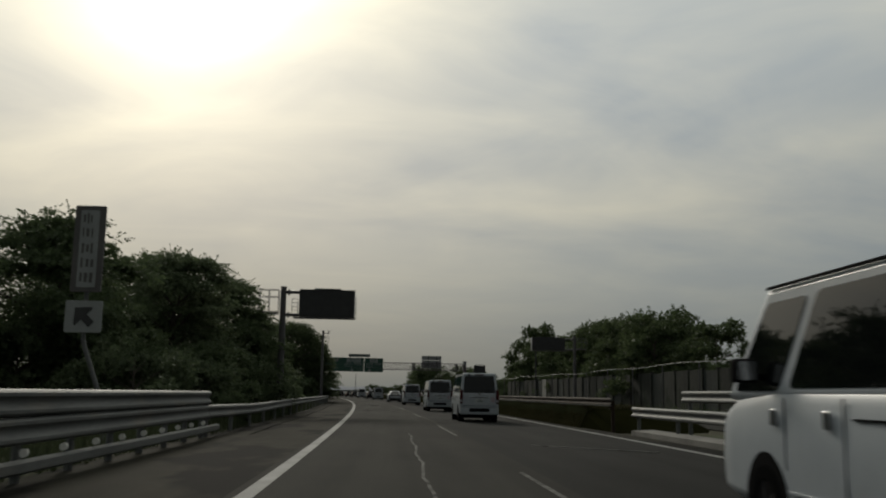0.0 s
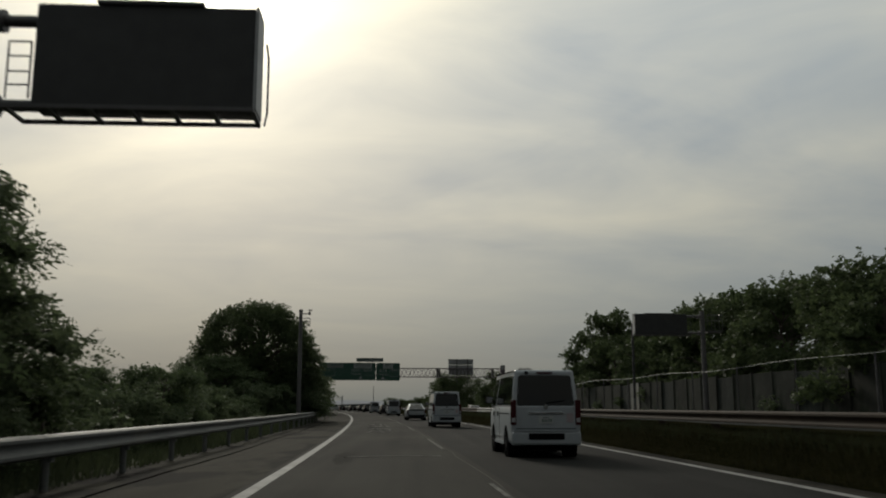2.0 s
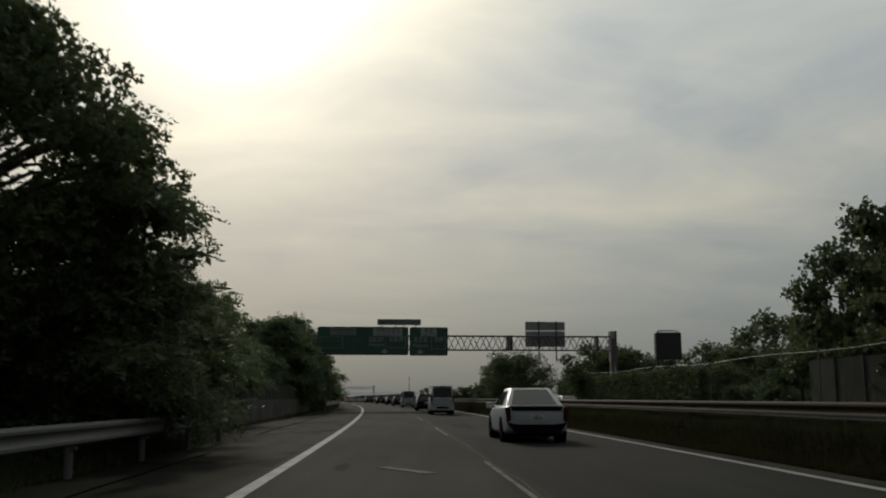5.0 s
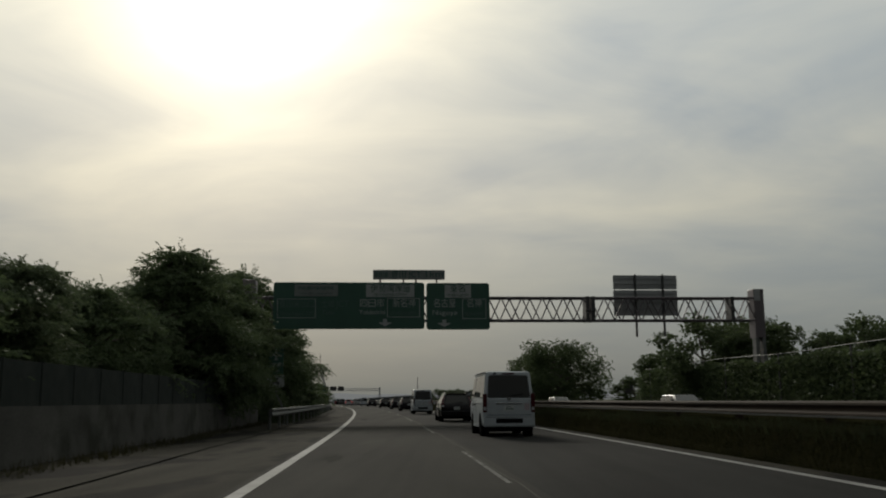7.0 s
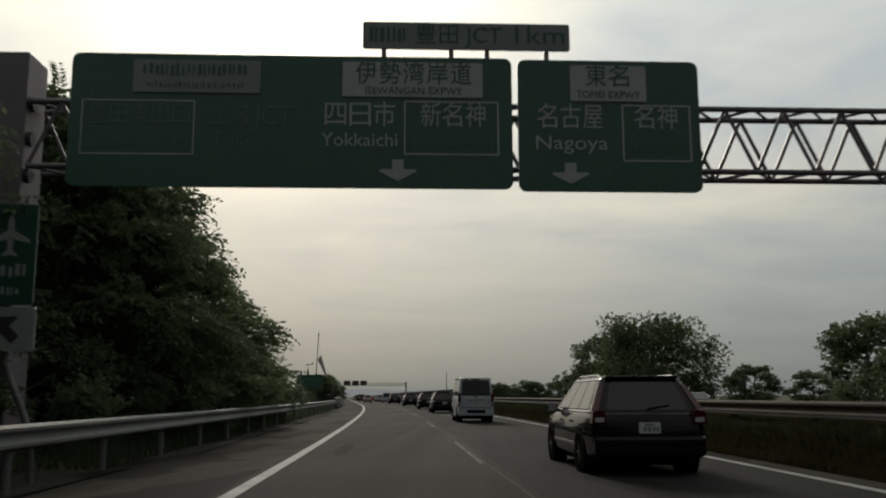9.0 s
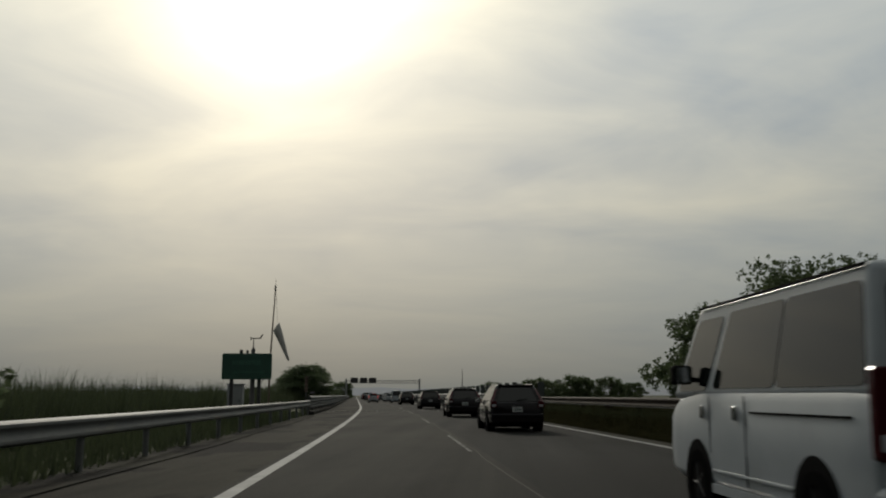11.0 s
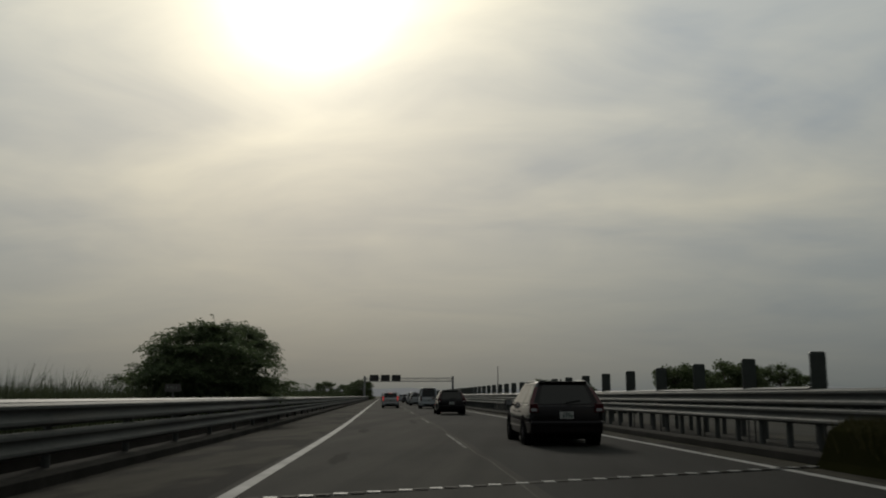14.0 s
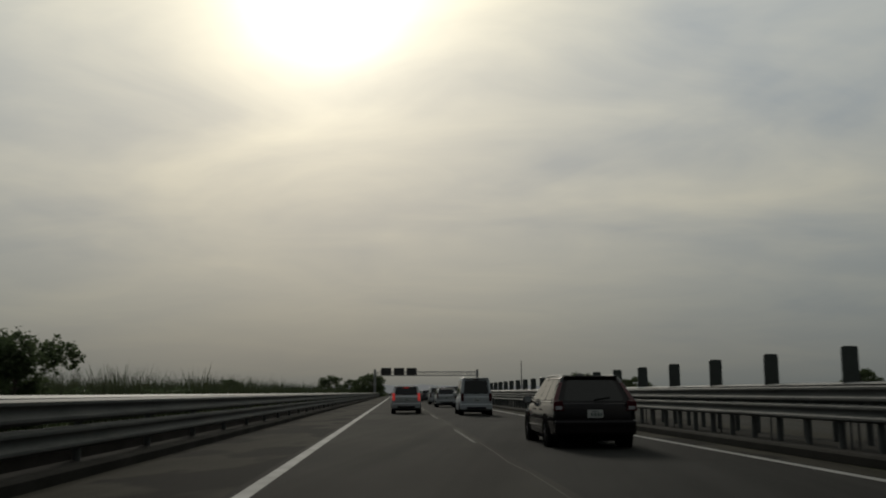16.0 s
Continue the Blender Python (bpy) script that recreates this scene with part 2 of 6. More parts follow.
SIGNBACK = surface("sign_back_aluminium", (0.22, 0.225, 0.23), (0.33, 0.335, 0.34), rough=0.5, metal=0.5, fine=10, coarse=1.0, stretch=(0.3, 1, 3))
CONCRETE = surface("weathered_concrete", (0.075, 0.072, 0.064), (0.17, 0.163, 0.147), rough=0.9, fine=18, coarse=0.8, bump=0.3, dirt=((0.07, 0.068, 0.06), 0.9, 0.52, 0.72), spread=0.5)
# concrete whose dark colour holds the shade under the rail and the barrier
SHADEDARK = surface("sooty_concrete", (0.012, 0.0118, 0.0105), (0.032, 0.031, 0.028), rough=0.95, spec=0.03, fine=18, coarse=0.8, bump=0.3)
# the bank's soil is coloured dark as the shade between its blades
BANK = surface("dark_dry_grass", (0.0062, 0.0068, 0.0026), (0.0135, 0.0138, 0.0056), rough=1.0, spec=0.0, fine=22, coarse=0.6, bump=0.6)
# lettering colour kept close to the green, with the glare over the sign in it
FAINT = surface("faded_lettering", (0.045, 0.080, 0.066), (0.060, 0.10, 0.085), rough=0.6, fine=12, coarse=2)
LETTER = surface("faded_lane_paint", (0.05, 0.049, 0.046), (0.17, 0.168, 0.16), rough=0.85, spec=0.03, fine=30, coarse=2.2, bump=0.2, dirt=((0.025, 0.0245, 0.023), 2.0, 0.50, 0.66))
STAIN = surface("tar_stain", (0.0065, 0.0064, 0.0058), (0.017, 0.0165, 0.0145), rough=0.95, spec=0.03, fine=40, coarse=1.6, bump=0.3)
BLACKTAR = surface("tar_seam", (0.004, 0.004, 0.004), (0.010, 0.010, 0.009), rough=1.0, spec=0.0, fine=30, coarse=1.5)
MOSSY = surface("mossy_concrete", (0.018, 0.020, 0.017), (0.052, 0.054, 0.047), rough=0.95, spec=0.08, fine=18, coarse=0.7, bump=0.3, dirt=((0.02, 0.026, 0.018), 0.8, 0.5, 0.68), spread=0.5)
BROWNBOX = surface("faded_brown_paint", (0.085, 0.068, 0.052), (0.16, 0.13, 0.10), rough=0.8, spec=0.2, fine=18, coarse=3, dirt=((0.07, 0.045, 0.035), 4.0, 0.52, 0.66))
SEAL = surface("joint_sealer", (0.022, 0.021, 0.0185), (0.055, 0.053, 0.047), rough=0.8, spec=0.03, fine=30, coarse=1.5)
WALLSTONE = surface("stained_concrete", (0.040, 0.040, 0.037), (0.098, 0.096, 0.088), rough=0.95, spec=0.1, fine=18, coarse=0.7, bump=0.3, dirt=((0.03, 0.032, 0.025), 0.8, 0.5, 0.7))
LEAF_A = foliage("leaves_dark", (0.060, 0.080, 0.045), (0.114, 0.144, 0.076))
LEAF_D = foliage("leaves_deep_green", (0.045, 0.062, 0.030), (0.085, 0.112, 0.050))
LEAF_B = foliage("leaves_light", (0.048, 0.068, 0.034), (0.090, 0.120, 0.058))
LEAF_C = foliage("leaves_dry", (0.021, 0.0212, 0.0098), (0.040, 0.038, 0.018))
LEAF_E = foliage("leaves_reed", (0.026, 0.034, 0.019), (0.050, 0.062, 0.032))
BARK = surface("bark", (0.035, 0.028, 0.022), (0.09, 0.075, 0.06), rough=0.95, fine=20, coarse=4, bump=0.6, stretch=(3, 3, 0.5))
CANVAS = surface("faded_canvas", (0.30, 0.29, 0.27), (0.45, 0.44, 0.41), rough=0.9, fine=40, coarse=3, bump=0.15)


# ---- mesh helpers ----
class Solid:
    """Collects corners and faces of one mesh."""

    def __init__(self):
        self.v, self.f = [], []

    def put(self, verts, faces):
        o = len(self.v)
        self.v += [tuple(p) for p in verts]
        self.f += [tuple(o + i for i in f) for f in faces]
        return self

    def box(self, x0, y0, z0, x1, y1, z1, m=None):
        p = [Vector((x, y, z)) for x in (x0, x1) for y in (y0, y1) for z in (z0, z1)]
        if m is not None:
            p = [m @ q for q in p]
        return self.put(p, ((0, 1, 3, 2), (4, 6, 7, 5), (0, 4, 5, 1), (2, 3, 7, 6), (0, 2, 6, 4), (1, 5, 7, 3)))

    def tube(self, a, b, r, r2=None, n=10):
        a, b = Vector(a), Vector(b)
        r2 = r if r2 is None else r2
        q = (b - a).to_track_quat("Z", "Y").to_matrix()
        ring = [q @ Vector((math.cos(i * math.tau / n), math.sin(i * math.tau / n), 0)) for i in range(n)]
        pts = [a + e * r for e in ring] + [b + e * r2 for e in ring]
        faces = [(i, (i + 1) % n, n + (i + 1) % n, n + i) for i in range(n)]
        return self.put(pts, faces + [tuple(reversed(range(n))), tuple(range(n, 2 * n))])

    def pipe(self, points, r, n=8):
        for a, b in zip(points, points[1:]):
            self.tube(a, b, r, n=n)
        return self

    def slab(self, outline, y0, y1):
        """An upright plate: outline in x and z, from y0 to y1."""
        n = len(outline)
        pts = [(x, y0, z) for x, z in outline] + [(x, y1, z) for x, z in outline]
        return self.put(pts, [tuple(range(n)), tuple(reversed(range(n, 2 * n)))] + [(i, n + i, n + (i + 1) % n, (i + 1) % n) for i in range(n)])

    def along(self, profile, s0, s1, step=4.0, closed=True, ends=True, wave=None):
        """A profile of (offset, height) drawn along the road."""
        k = max(1, int(round((s1 - s0) / step)))
        n, pts, faces = len(profile), [], []
        for i in range(k + 1):
            s = s0 + (s1 - s0) * i / k
            dd, dz = wave(s) if wave else (0, 0)
            pts += [spot(s, d + dd, z + dz) for d, z in profile]
        m = n if closed else n - 1
        for i in range(k):
            for j in range(m):
                a, b = i * n + j, i * n + (j + 1) % n
                faces.append((a, a + n, b + n, b))
        if closed and ends:
            faces += [tuple(range(n)), tuple(reversed(range(k * n, k * n + n)))]
        return self.put(pts, faces)


def rounded(x0, z0, x1, z1, r, n=4):
    """The outline of an upright rectangle with rounded corners."""
    out = []
    for cx, cz, a in ((x1 - r, z1 - r, 0), (x0 + r, z1 - r, 90), (x0 + r, z0 + r, 180), (x1 - r, z0 + r, 270)):
        out += [(cx + r * math.cos(radians(a + 90 * i / n)), cz + r * math.sin(radians(a + 90 * i / n))) for i in range(n + 1)]
    return list(reversed(out))


def mesh_of(name, solid, material, smooth=False):
    me = bpy.data.meshes.new(name)
    me.from_pydata(solid.v, [], solid.f)
    me.materials.append(material)
    bm = bmesh.new()
    bm.from_mesh(me)
    bmesh.ops.recalc_face_normals(bm, faces=bm.faces)
    bm.to_mesh(me)
    bm.free()
    if smooth:
        me.polygons.foreach_set("use_smooth", [True] * len(me.polygons))
        me.set_sharp_from_angle(angle=radians(40))
    return me


def part(name, solid, material, parent=None, label="", m=None, bevel=0.0, smooth=False):
    ob = new(name, mesh_of(name, solid, material, smooth))
    if parent is not None:
        ob.parent = parent
    if m is not None:
        ob.matrix_basis = m
    if bevel:
        b = ob.modifiers.new("edge", "BEVEL")
        b.width, b.segments, b.limit_method, b.angle_limit = bevel, 2, "ANGLE", radians(35)
    return tagged(ob, label) if label else ob


def thing(name, m, label, category, group="", kind=""):
    ob = new(name)
    ob.empty_display_size = 0.3
    ob.matrix_basis = m
    return tagged(ob, label, category, group, kind)


def structure(name, solid, material, label, smooth=False):
    return tagged(part(name, solid, material, smooth=smooth), label, name.split("_")[0], kind="structure")


# ---- ground and road ----
ground = Solid()
R0 = 4600
ground.put([(R0 * math.cos(i * math.tau / 64), R0 * math.sin(i * math.tau / 64), -0.06) for i in range(64)], [tuple(range(64))])
structure("ground", ground, GRASS, "grassy roadside ground reaching flat to the horizon")

structure("road", Solid().along([(-2.2, -0.05), (-2.2, 0.0), (1.92, 0.0177), (1.92, -0.05)], -40, 900, 6), ASPHALT, "worn brownish grey asphalt of the inner lane")
structure("road_outer", Solid().along([(1.92, -0.05), (1.92, 0.0177), (2.0, 0.018), (6.6, 0.0), (6.6, -0.05)], -40, 900, 6), ASPHALT_OUTER, "newer dark grey asphalt of the outer lane")
structure("shoulder_left", Solid().along([(-5.35, -0.05), (-5.35, -0.035), (-2.2, 0.0), (-2.2, -0.05)], -40, 900, 6), SHOULDER, "pale dusty asphalt hard shoulder beside the lane")
structure("shoulder_verge", Solid().along([(-7.1, -0.055), (-7.1, -0.03), (-5.35, -0.037), (-5.35, -0.055)], 119, 186, 6), SHOULDER, "dusty asphalt strip between shoulder and concrete wall")
for n, (s0, s1, d0) in enumerate(((26, 118, -4.2), (128, 186, -4.75), (190, 262, -4.4))):
    structure("shoulder_seam", Solid().along([(d0, -0.020), (d0 + 0.09, -0.018)], s0, s1, 2, closed=False, wave=lambda s: (0.05 * math.sin(s * 0.31) + 0.02 * math.sin(s * 1.7), 0)), BLACKTAR, "dark tarred seam along the hard shoulder")
structure("shoulder_right", Solid().along([(6.6, -0.05), (6.6, 0.0), (7.25, -0.01), (7.25, -0.05)], -40, 900, 6), SHOULDER, "narrow asphalt strip between edge line and median")
structure("road_opposite", Solid().along([(12.2, -0.05), (12.2, 0.0), (22.6, 0.0), (22.6, -0.05)], -60, 900, 6), ASPHALT, "dark asphalt carriageway for the opposite traffic")
structure("edge_line_left", Solid().along([(-2.08, 0.004), (-1.87, 0.006)], -40, 900, 4, closed=False), PAINT, "solid white edge line of worn road paint")
structure("edge_line_right", Solid().along([(6.28, 0.0065), (6.47, 0.006)], -40, 900, 4, closed=False), PAINT, "solid white edge line of worn road paint")
structure("seam", Solid().along([(1.74, 0.0195), (1.775, 0.0195)], 28, 900, 2, closed=False, wave=lambda s: (0.03 * math.sin(s * 0.7) + 0.02 * math.sin(s * 1.9), 0)), SEAL, "thin sealed seam between the two lanes")
structure("crack", Solid().along([(-0.02, 0.0165), (0.03, 0.0165)], 4, 27, 0.7, closed=False, wave=lambda s: (0.013 * s + 0.03 * math.sin(s * 1.3) + 0.015 * math.sin(s * 3.7), 0)), LETTER, "pale sealed crack wandering along the inner lane")
for i in range(40):
    s = -20 + 20 * i + 6
    dash = Solid().along([(1.62, 0.021), (1.70, 0.021)], s, s + 8, 2, closed=False)
    tagged(part("lane_dash", dash, LETTER), "faded broken white lane marking on asphalt", "road marking", "lane dashes", "structure")

# faded characters painted in the lane, drawn as bars
# each stroke: left and right end of its lower edge, its start, left and right end of its upper edge, its end
STROKES = {
    83.3: [(-0.72, -0.59, 0.0, -0.48, -0.36, 3.5), (-0.46, 0.51, 2.3, -0.46, 0.51, 2.7), (-0.31, 0.46, 1.5, -0.31, 0.46, 1.72), (-0.40, 0.54, 0.9, -0.40, 0.54, 1.12),
           (-0.12, 0.03, 2.75, -0.12, 0.03, 3.5), (0.36, 0.50, 2.75, 0.36, 0.50, 3.5), (-0.02, 0.14, 0.0, -0.02, 0.14, 0.87)],
    88.4: [(-0.67, -0.52, 0.0, -0.46, -0.33, 1.4), (-0.65, -0.30, 2.9, -0.65, -0.30, 3.35), (-0.64, -0.32, 2.1, -0.64, -0.32, 2.5), (0.08, 0.21, 2.9, 0.08, 0.21, 3.5), (-0.26, 0.11, 2.15, -0.26, 0.11, 2.75),
           (0.24, 0.37, 2.15, 0.24, 0.37, 2.8), (-0.24, 0.40, 1.45, -0.24, 0.40, 1.75), (-0.25, 0.18, 0.65, -0.25, 0.18, 1.05), (0.42, 0.54, 0.3, 0.42, 0.54, 1.8), (0.19, 0.54, 0.0, 0.19, 0.54, 0.25)],
    94.1: [(-0.62, -0.10, 3.1, -0.60, -0.12, 3.5), (-0.68, -0.07, 2.4, -0.68, -0.07, 2.75), (-0.66, -0.07, 1.75, -0.66, -0.07, 2.0), (-0.55, -0.12, 1.1, -0.55, -0.12, 1.3), (-0.08, 0.04, 1.05, 0.15, 0.27, 3.8),
           (-0.55, -0.36, 0.1, -0.10, 0.03, 1.0), (0.40, 0.53, 1.55, 0.40, 0.53, 3.7), (0.48, 0.61, 0.0, 0.48, 0.61, 1.2)],
    100.0: [(-0.48, -0.36, 0.0, -0.36, -0.22, 2.5), (-0.56, -0.15, 2.55, -0.56, -0.15, 2.9), (0.06, 0.18, 1.1, 0.20, 0.33, 3.8), (-0.12, 0.02, 0.2, 0.05, 0.17, 1.05), (0.45, 0.55, 2.3, 0.45, 0.55, 3.4)],
}
for s0, strokes in STROKES.items():
    mark = thing("road_lettering", at(s0, 0.0), "worn white painted character in the lane", "road marking", "road letters", "structure")
    for a0, a1, y0, b0, b1, y1 in strokes:
        part("bar", Solid().put([(x, y, z) for z in (0.014, 0.024) for x, y in ((a0, y0), (a1, y0), (b1, y1), (b0, y1))], [(3, 2, 1, 0), (4, 5, 6, 7), (0, 1, 5, 4), (1, 2, 6, 5), (2, 3, 7, 6), (3, 0, 4, 7)]), LETTER, mark)
for s, d, w, l, a in ((20.4, 4.2, 1.6, 0.12, -42), (62.0, 0.2, 1.2, 0.2, 8), (112.0, 0.05, 0.8, 0.25, -60)):
    m = part("road_scuff", Solid().box(-w, 0, 0.012, w, l, 0.022), LETTER, m=at(s, d, 0, a))
    tagged(m, "short worn white crosswise mark on asphalt", "road marking", kind="structure")

# tar and oil stains: irregular thin patches with lobed outlines
for s, d, w, l, seed in ((259.5, -1.15, 0.20, 1.6, 1), (152.3, -1.2, 0.22, 1.7, 2), (113.0, -0.95, 0.16, 1.2, 3), (92.0, 2.6, 0.9, 3.2, 4), (100.5, 4.4, 0.8, 2.6, 5), (62.0, -1.0, 0.3, 3.5, 6), (191.0, -1.1, 0.25, 3.0, 7), (182.0, 3.4, 0.6, 3.8, 8), (283.0, -1.05, 0.22, 2.0, 9), (297.0, -1.0, 0.25, 2.4, 10), (308.0, 1.0, 0.2, 5.0, 11), (136.5, 2.9, 0.5, 4.0, 12)):
    outline_of = [(w * r * math.cos(k * math.tau / 18), l * r * math.sin(k * math.tau / 18)) for k in range(18) for r in (0.75 + 0.5 * noise.noise(Vector((seed * 7.3, k * 0.9, 0))),)]
    z = 0.0177 - 0.0043 * abs(d - 1.95)
    blot = part("road_stain", Solid().put([(x, y, z + 0.004) for x, y in outline_of], [tuple(range(18))]), STAIN, m=at(s, d))
    tagged(blot, "dark tar stain worn into the asphalt", "road stain", "road stains", "structure")

# bridge joint, slightly askew
joint = thing("bridge_joint", at(276.6, 0), "toothed steel bridge joint across the asphalt", "expansion joint", kind="structure")
for n in range(62):
    d = -5.3 + n * 0.2
    part("tooth", Solid().box(d, 0.49 * d - 0.09, 0.012, d + 0.17, 0.49 * d + 0.09, 0.026), ZINC if n % 2 else WORN, joint)


# ---- guard rails ----
W_FRONT = [(0.0, 0.175), (0.05, 0.158), (0.082, 0.128), (0.082, 0.085), (0.035, 0.045), (0.022, 0.0), (0.035, -0.045), (0.082, -0.085), (0.082, -0.128), (0.05, -0.158), (0.0, -0.175)]


def beam(s0, s1, d, z, face, wave=None, tall=1.0, step=4.0):
    prof = [(d + face * e, z + h * tall) for e, h in W_FRONT] + [(d + face * (e - 0.012), z + h * tall) for e, h in reversed(W_FRONT)]
    return Solid().along(prof, s0, s1, step, wave=wave)


def guard_rail(s0, s1, d, zs, face, gap, top, label, steel=None, post_d=None, wave=None, tall=1.0):
    steel = steel or ZINC
    rail = thing("guard_rail", Matrix.Identity(4), label, "guard rail")
    for z in zs:
        part("beam", beam(s0, s1, d, z, face, wave, tall), steel, rail, smooth=True)
    back = d - face * 0.1 if post_d is None else post_d
    n = int((s1 - s0) / gap)
    me = mesh_of("post", Solid().tube((0, 0, -0.3), (0, 0, top), 0.065, n=10).box(-0.03, -0.05, top - 0.3, face * 0.11, 0.05, top - 0.06), steel, True)
    for i in range(n + 1):
        p = new("post", me)
        p.parent = rail
        p.matrix_basis = at(s0 + 0.3 + i * (s1 - s0 - 0.6) / max(n, 1), back)
    return rail


guard_rail(-30, 24.4, -5.0, (0.985, 0.63), 1, 2.0, 1.12, "double galvanised steel guard rail of corrugated beams with round posts")
lowrail = thing("kerb_rail", Matrix.Identity(4), "low pale steel kerb rail under the guard rail", "kerb rail")
part("beam", Solid().along([(-4.93, 0.10), (-4.86, 0.14), (-4.86, 0.25), (-4.93, 0.29), (-4.97, 0.2)], -30, 25.5, 3), ZINC, lowrail)
refl = plain("reflector_glass", (0.75, 0.74, 0.70), 0.25)
for i in range(9):
    part("reflector", Solid().tube((0, -0.02, 0.0), (0, 0.02, 0.0), 0.055, n=12), refl, lowrail, m=at(12.0 + i * 1.45, -4.95, 0.36))
guard_rail(24.45, 124.0, -5.0, (0.56,), 1, 4.0, 0.70, "single galvanised steel guard rail along the grassy verge", wave=lambda s: (0, 0.07 * max(0, 1 - (s - 24.45) / 9) + 0.085 * min(1, max(0, (s - 34) / 16))))
guard_rail(173.6, 266.2, -5.0, (0.70,), 1, 4.0, 0.86, "single galvanised steel guard rail along the shoulder")
bridge_rail = guard_rail(266.4, 700, -5.0, (0.95, 0.55), 1, 4.0, 1.06, "double grey steel bridge guard rail on a concrete kerb", AGED, tall=1.0)
part("top_tube", Solid().along([(-5.13, 1.13), (-5.06, 1.17), (-4.98, 1.13), (-5.06, 1.09)], 266.4, 700, 4), ZINC, bridge_rail)
# raised back and dark colour fill in the shade below the beams
structure("kerb_left", Solid().along([(-5.6, -0.05), (-5.6, 0.40), (-5.25, 0.40), (-5.2, 0.18), (-4.8, 0.16), (-4.75, 0.12), (-4.75, -0.05)], 266.4, 900, 5), SHADEDARK, "dark concrete kerb added for the shade under the bridge rail")

# median: rail ends, opposite rail, and from the bridge on the double barrier
guard_rail(-30, 30.8, 8.1, (0.66,), -1, 4.0, 0.8, "single steel median guard rail with a pale top edge")
guard_rail(-30, 28.0, 8.9, (1.2,), -1, 4.0, 1.36, "upper steel median guard rail ending in the grass")
structure("kerb_median", Solid().along([(7.6, -0.05), (7.6, 0.1), (8.3, 0.14), (8.3, -0.05)], -30, 29.3, 4), CONCRETE, "pale concrete kerb at the median's end")
BANK_LINE = [(7.05, 0.0), (7.15, 0.12), (7.34, 0.60), (7.62, 0.77), (9.2, 0.79), (10.6, 0.60), (11.2, 0.50), (12.2, 0.0)]
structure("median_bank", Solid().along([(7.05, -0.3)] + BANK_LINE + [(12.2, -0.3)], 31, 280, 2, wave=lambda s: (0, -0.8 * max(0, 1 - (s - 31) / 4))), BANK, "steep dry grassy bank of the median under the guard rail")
for s0, s1, steel, look_of in ((31, 92.75, RUST, "brown weathered"), (92.8, 107.0, ZINC, "pale galvanised"), (107.05, 262.9, RUST, "brown weathered")):
    edge_rail = guard_rail(s0, s1, 7.42, (0.985,), -1, 4.0, 1.04, look_of + " steel guard rail along the grassy median", steel, tall=0.8)
    # added pale strip draws the light that the beam's lower edge catches
    part("lower_lip", Solid().along([(7.40, 0.838), (7.34, 0.846), (7.335, 0.872), (7.40, 0.88)], s0, s1, 4, wave=lambda s: (0, 0.008 * math.sin(s * 0.9))), ZINC, edge_rail, "pale strip for the light caught on the beam's lower edge")
median_near = guard_rail(263.4, 600, 8.0, (1.15, 0.80), -1, 1.4, 1.27, "double steel median barrier of corrugated beams, near side", AGED, tall=0.92)
guard_rail(267, 600, 9.2, (1.15, 0.80), 1, 1.4, 1.27, "double steel median barrier of corrugated beams, far side", AGED, tall=0.92)
part("top_tube", Solid().along([(7.94, 1.32), (8.02, 1.36), (8.10, 1.32), (8.02, 1.28)], 282, 700, 4), ZINC, median_near)
structure("kerb_barrier", Solid().along([(7.6, -0.05), (7.6, 0.10), (7.68, 0.14), (9.5, 0.14), (9.58, 0.10), (9.58, -0.05)], 280, 900, 5), SHADEDARK, "concrete plinth coloured as the shade under the median barrier")
structure("road_bridge_opposite", Solid().along([(9.6, -0.04), (9.6, 0.002), (12.2, 0.002), (12.2, -0.04)], 280, 900, 8), SHOULDER, "asphalt inner strip of the opposite carriageway")

# anti-glare plates
PLATE_DARK = surface("dark_plate", (0.020, 0.026, 0.024), (0.045, 0.055, 0.050), rough=0.5, fine=20, coarse=2, bump=0.03)
plate_me = mesh_of("plate", Solid().slab(rounded(-0.17, 1.30, 0.17, 2.02, 0.05), -0.015, 0.015), PLATE_DARK)
stem_me = mesh_of("stem", Solid().tube((-0.08, 0, 0.0), (-0.08, 0, 1.36), 0.02, n=8).tube((0.08, 0, 0.0), (0.08, 0, 1.36), 0.02, n=8), DARKSTEEL, True)
rows = [(299.3 + 3.56 * i, 8.12) for i in range(-2, 48)] + [(292.18 - 3.43 * i, 8.12) for i in range(1, 9)] + [(253.3 + 3.7 * i, 7.78) for i in range(3)]
for s, d in rows:
    g = thing("antiglare_plate", at(s, d, 0 if d > 8 else -0.14, 8), "dark green upright anti-glare plate on the median", "anti-glare plate", "anti-glare plates")
    for nm, me in (("plate", plate_me), ("stem", stem_me)):
        o = new(nm, me)
        o.parent = g


# ---- walls and fences ----
wall = tagged(part("wall_left", Solid().along([(-7.45, -0.1), (-7.45, 1.12), (-7.15, 1.12), (-7.12, 0.0), (-7.12, -0.1)], 118, 186, 4), WALLSTONE), "low weathered concrete retaining wall beside the shoulder", "wall", kind="structure")
NET = surface("dark_mesh_panel", (0.015, 0.019, 0.0175), (0.036, 0.042, 0.038), spec=0.1, rough=0.9, fine=60, coarse=1.5, bump=0.2)
fence = thing("noise_fence", Matrix.Identity(4), "dark panel fence standing on the concrete wall", "fence")
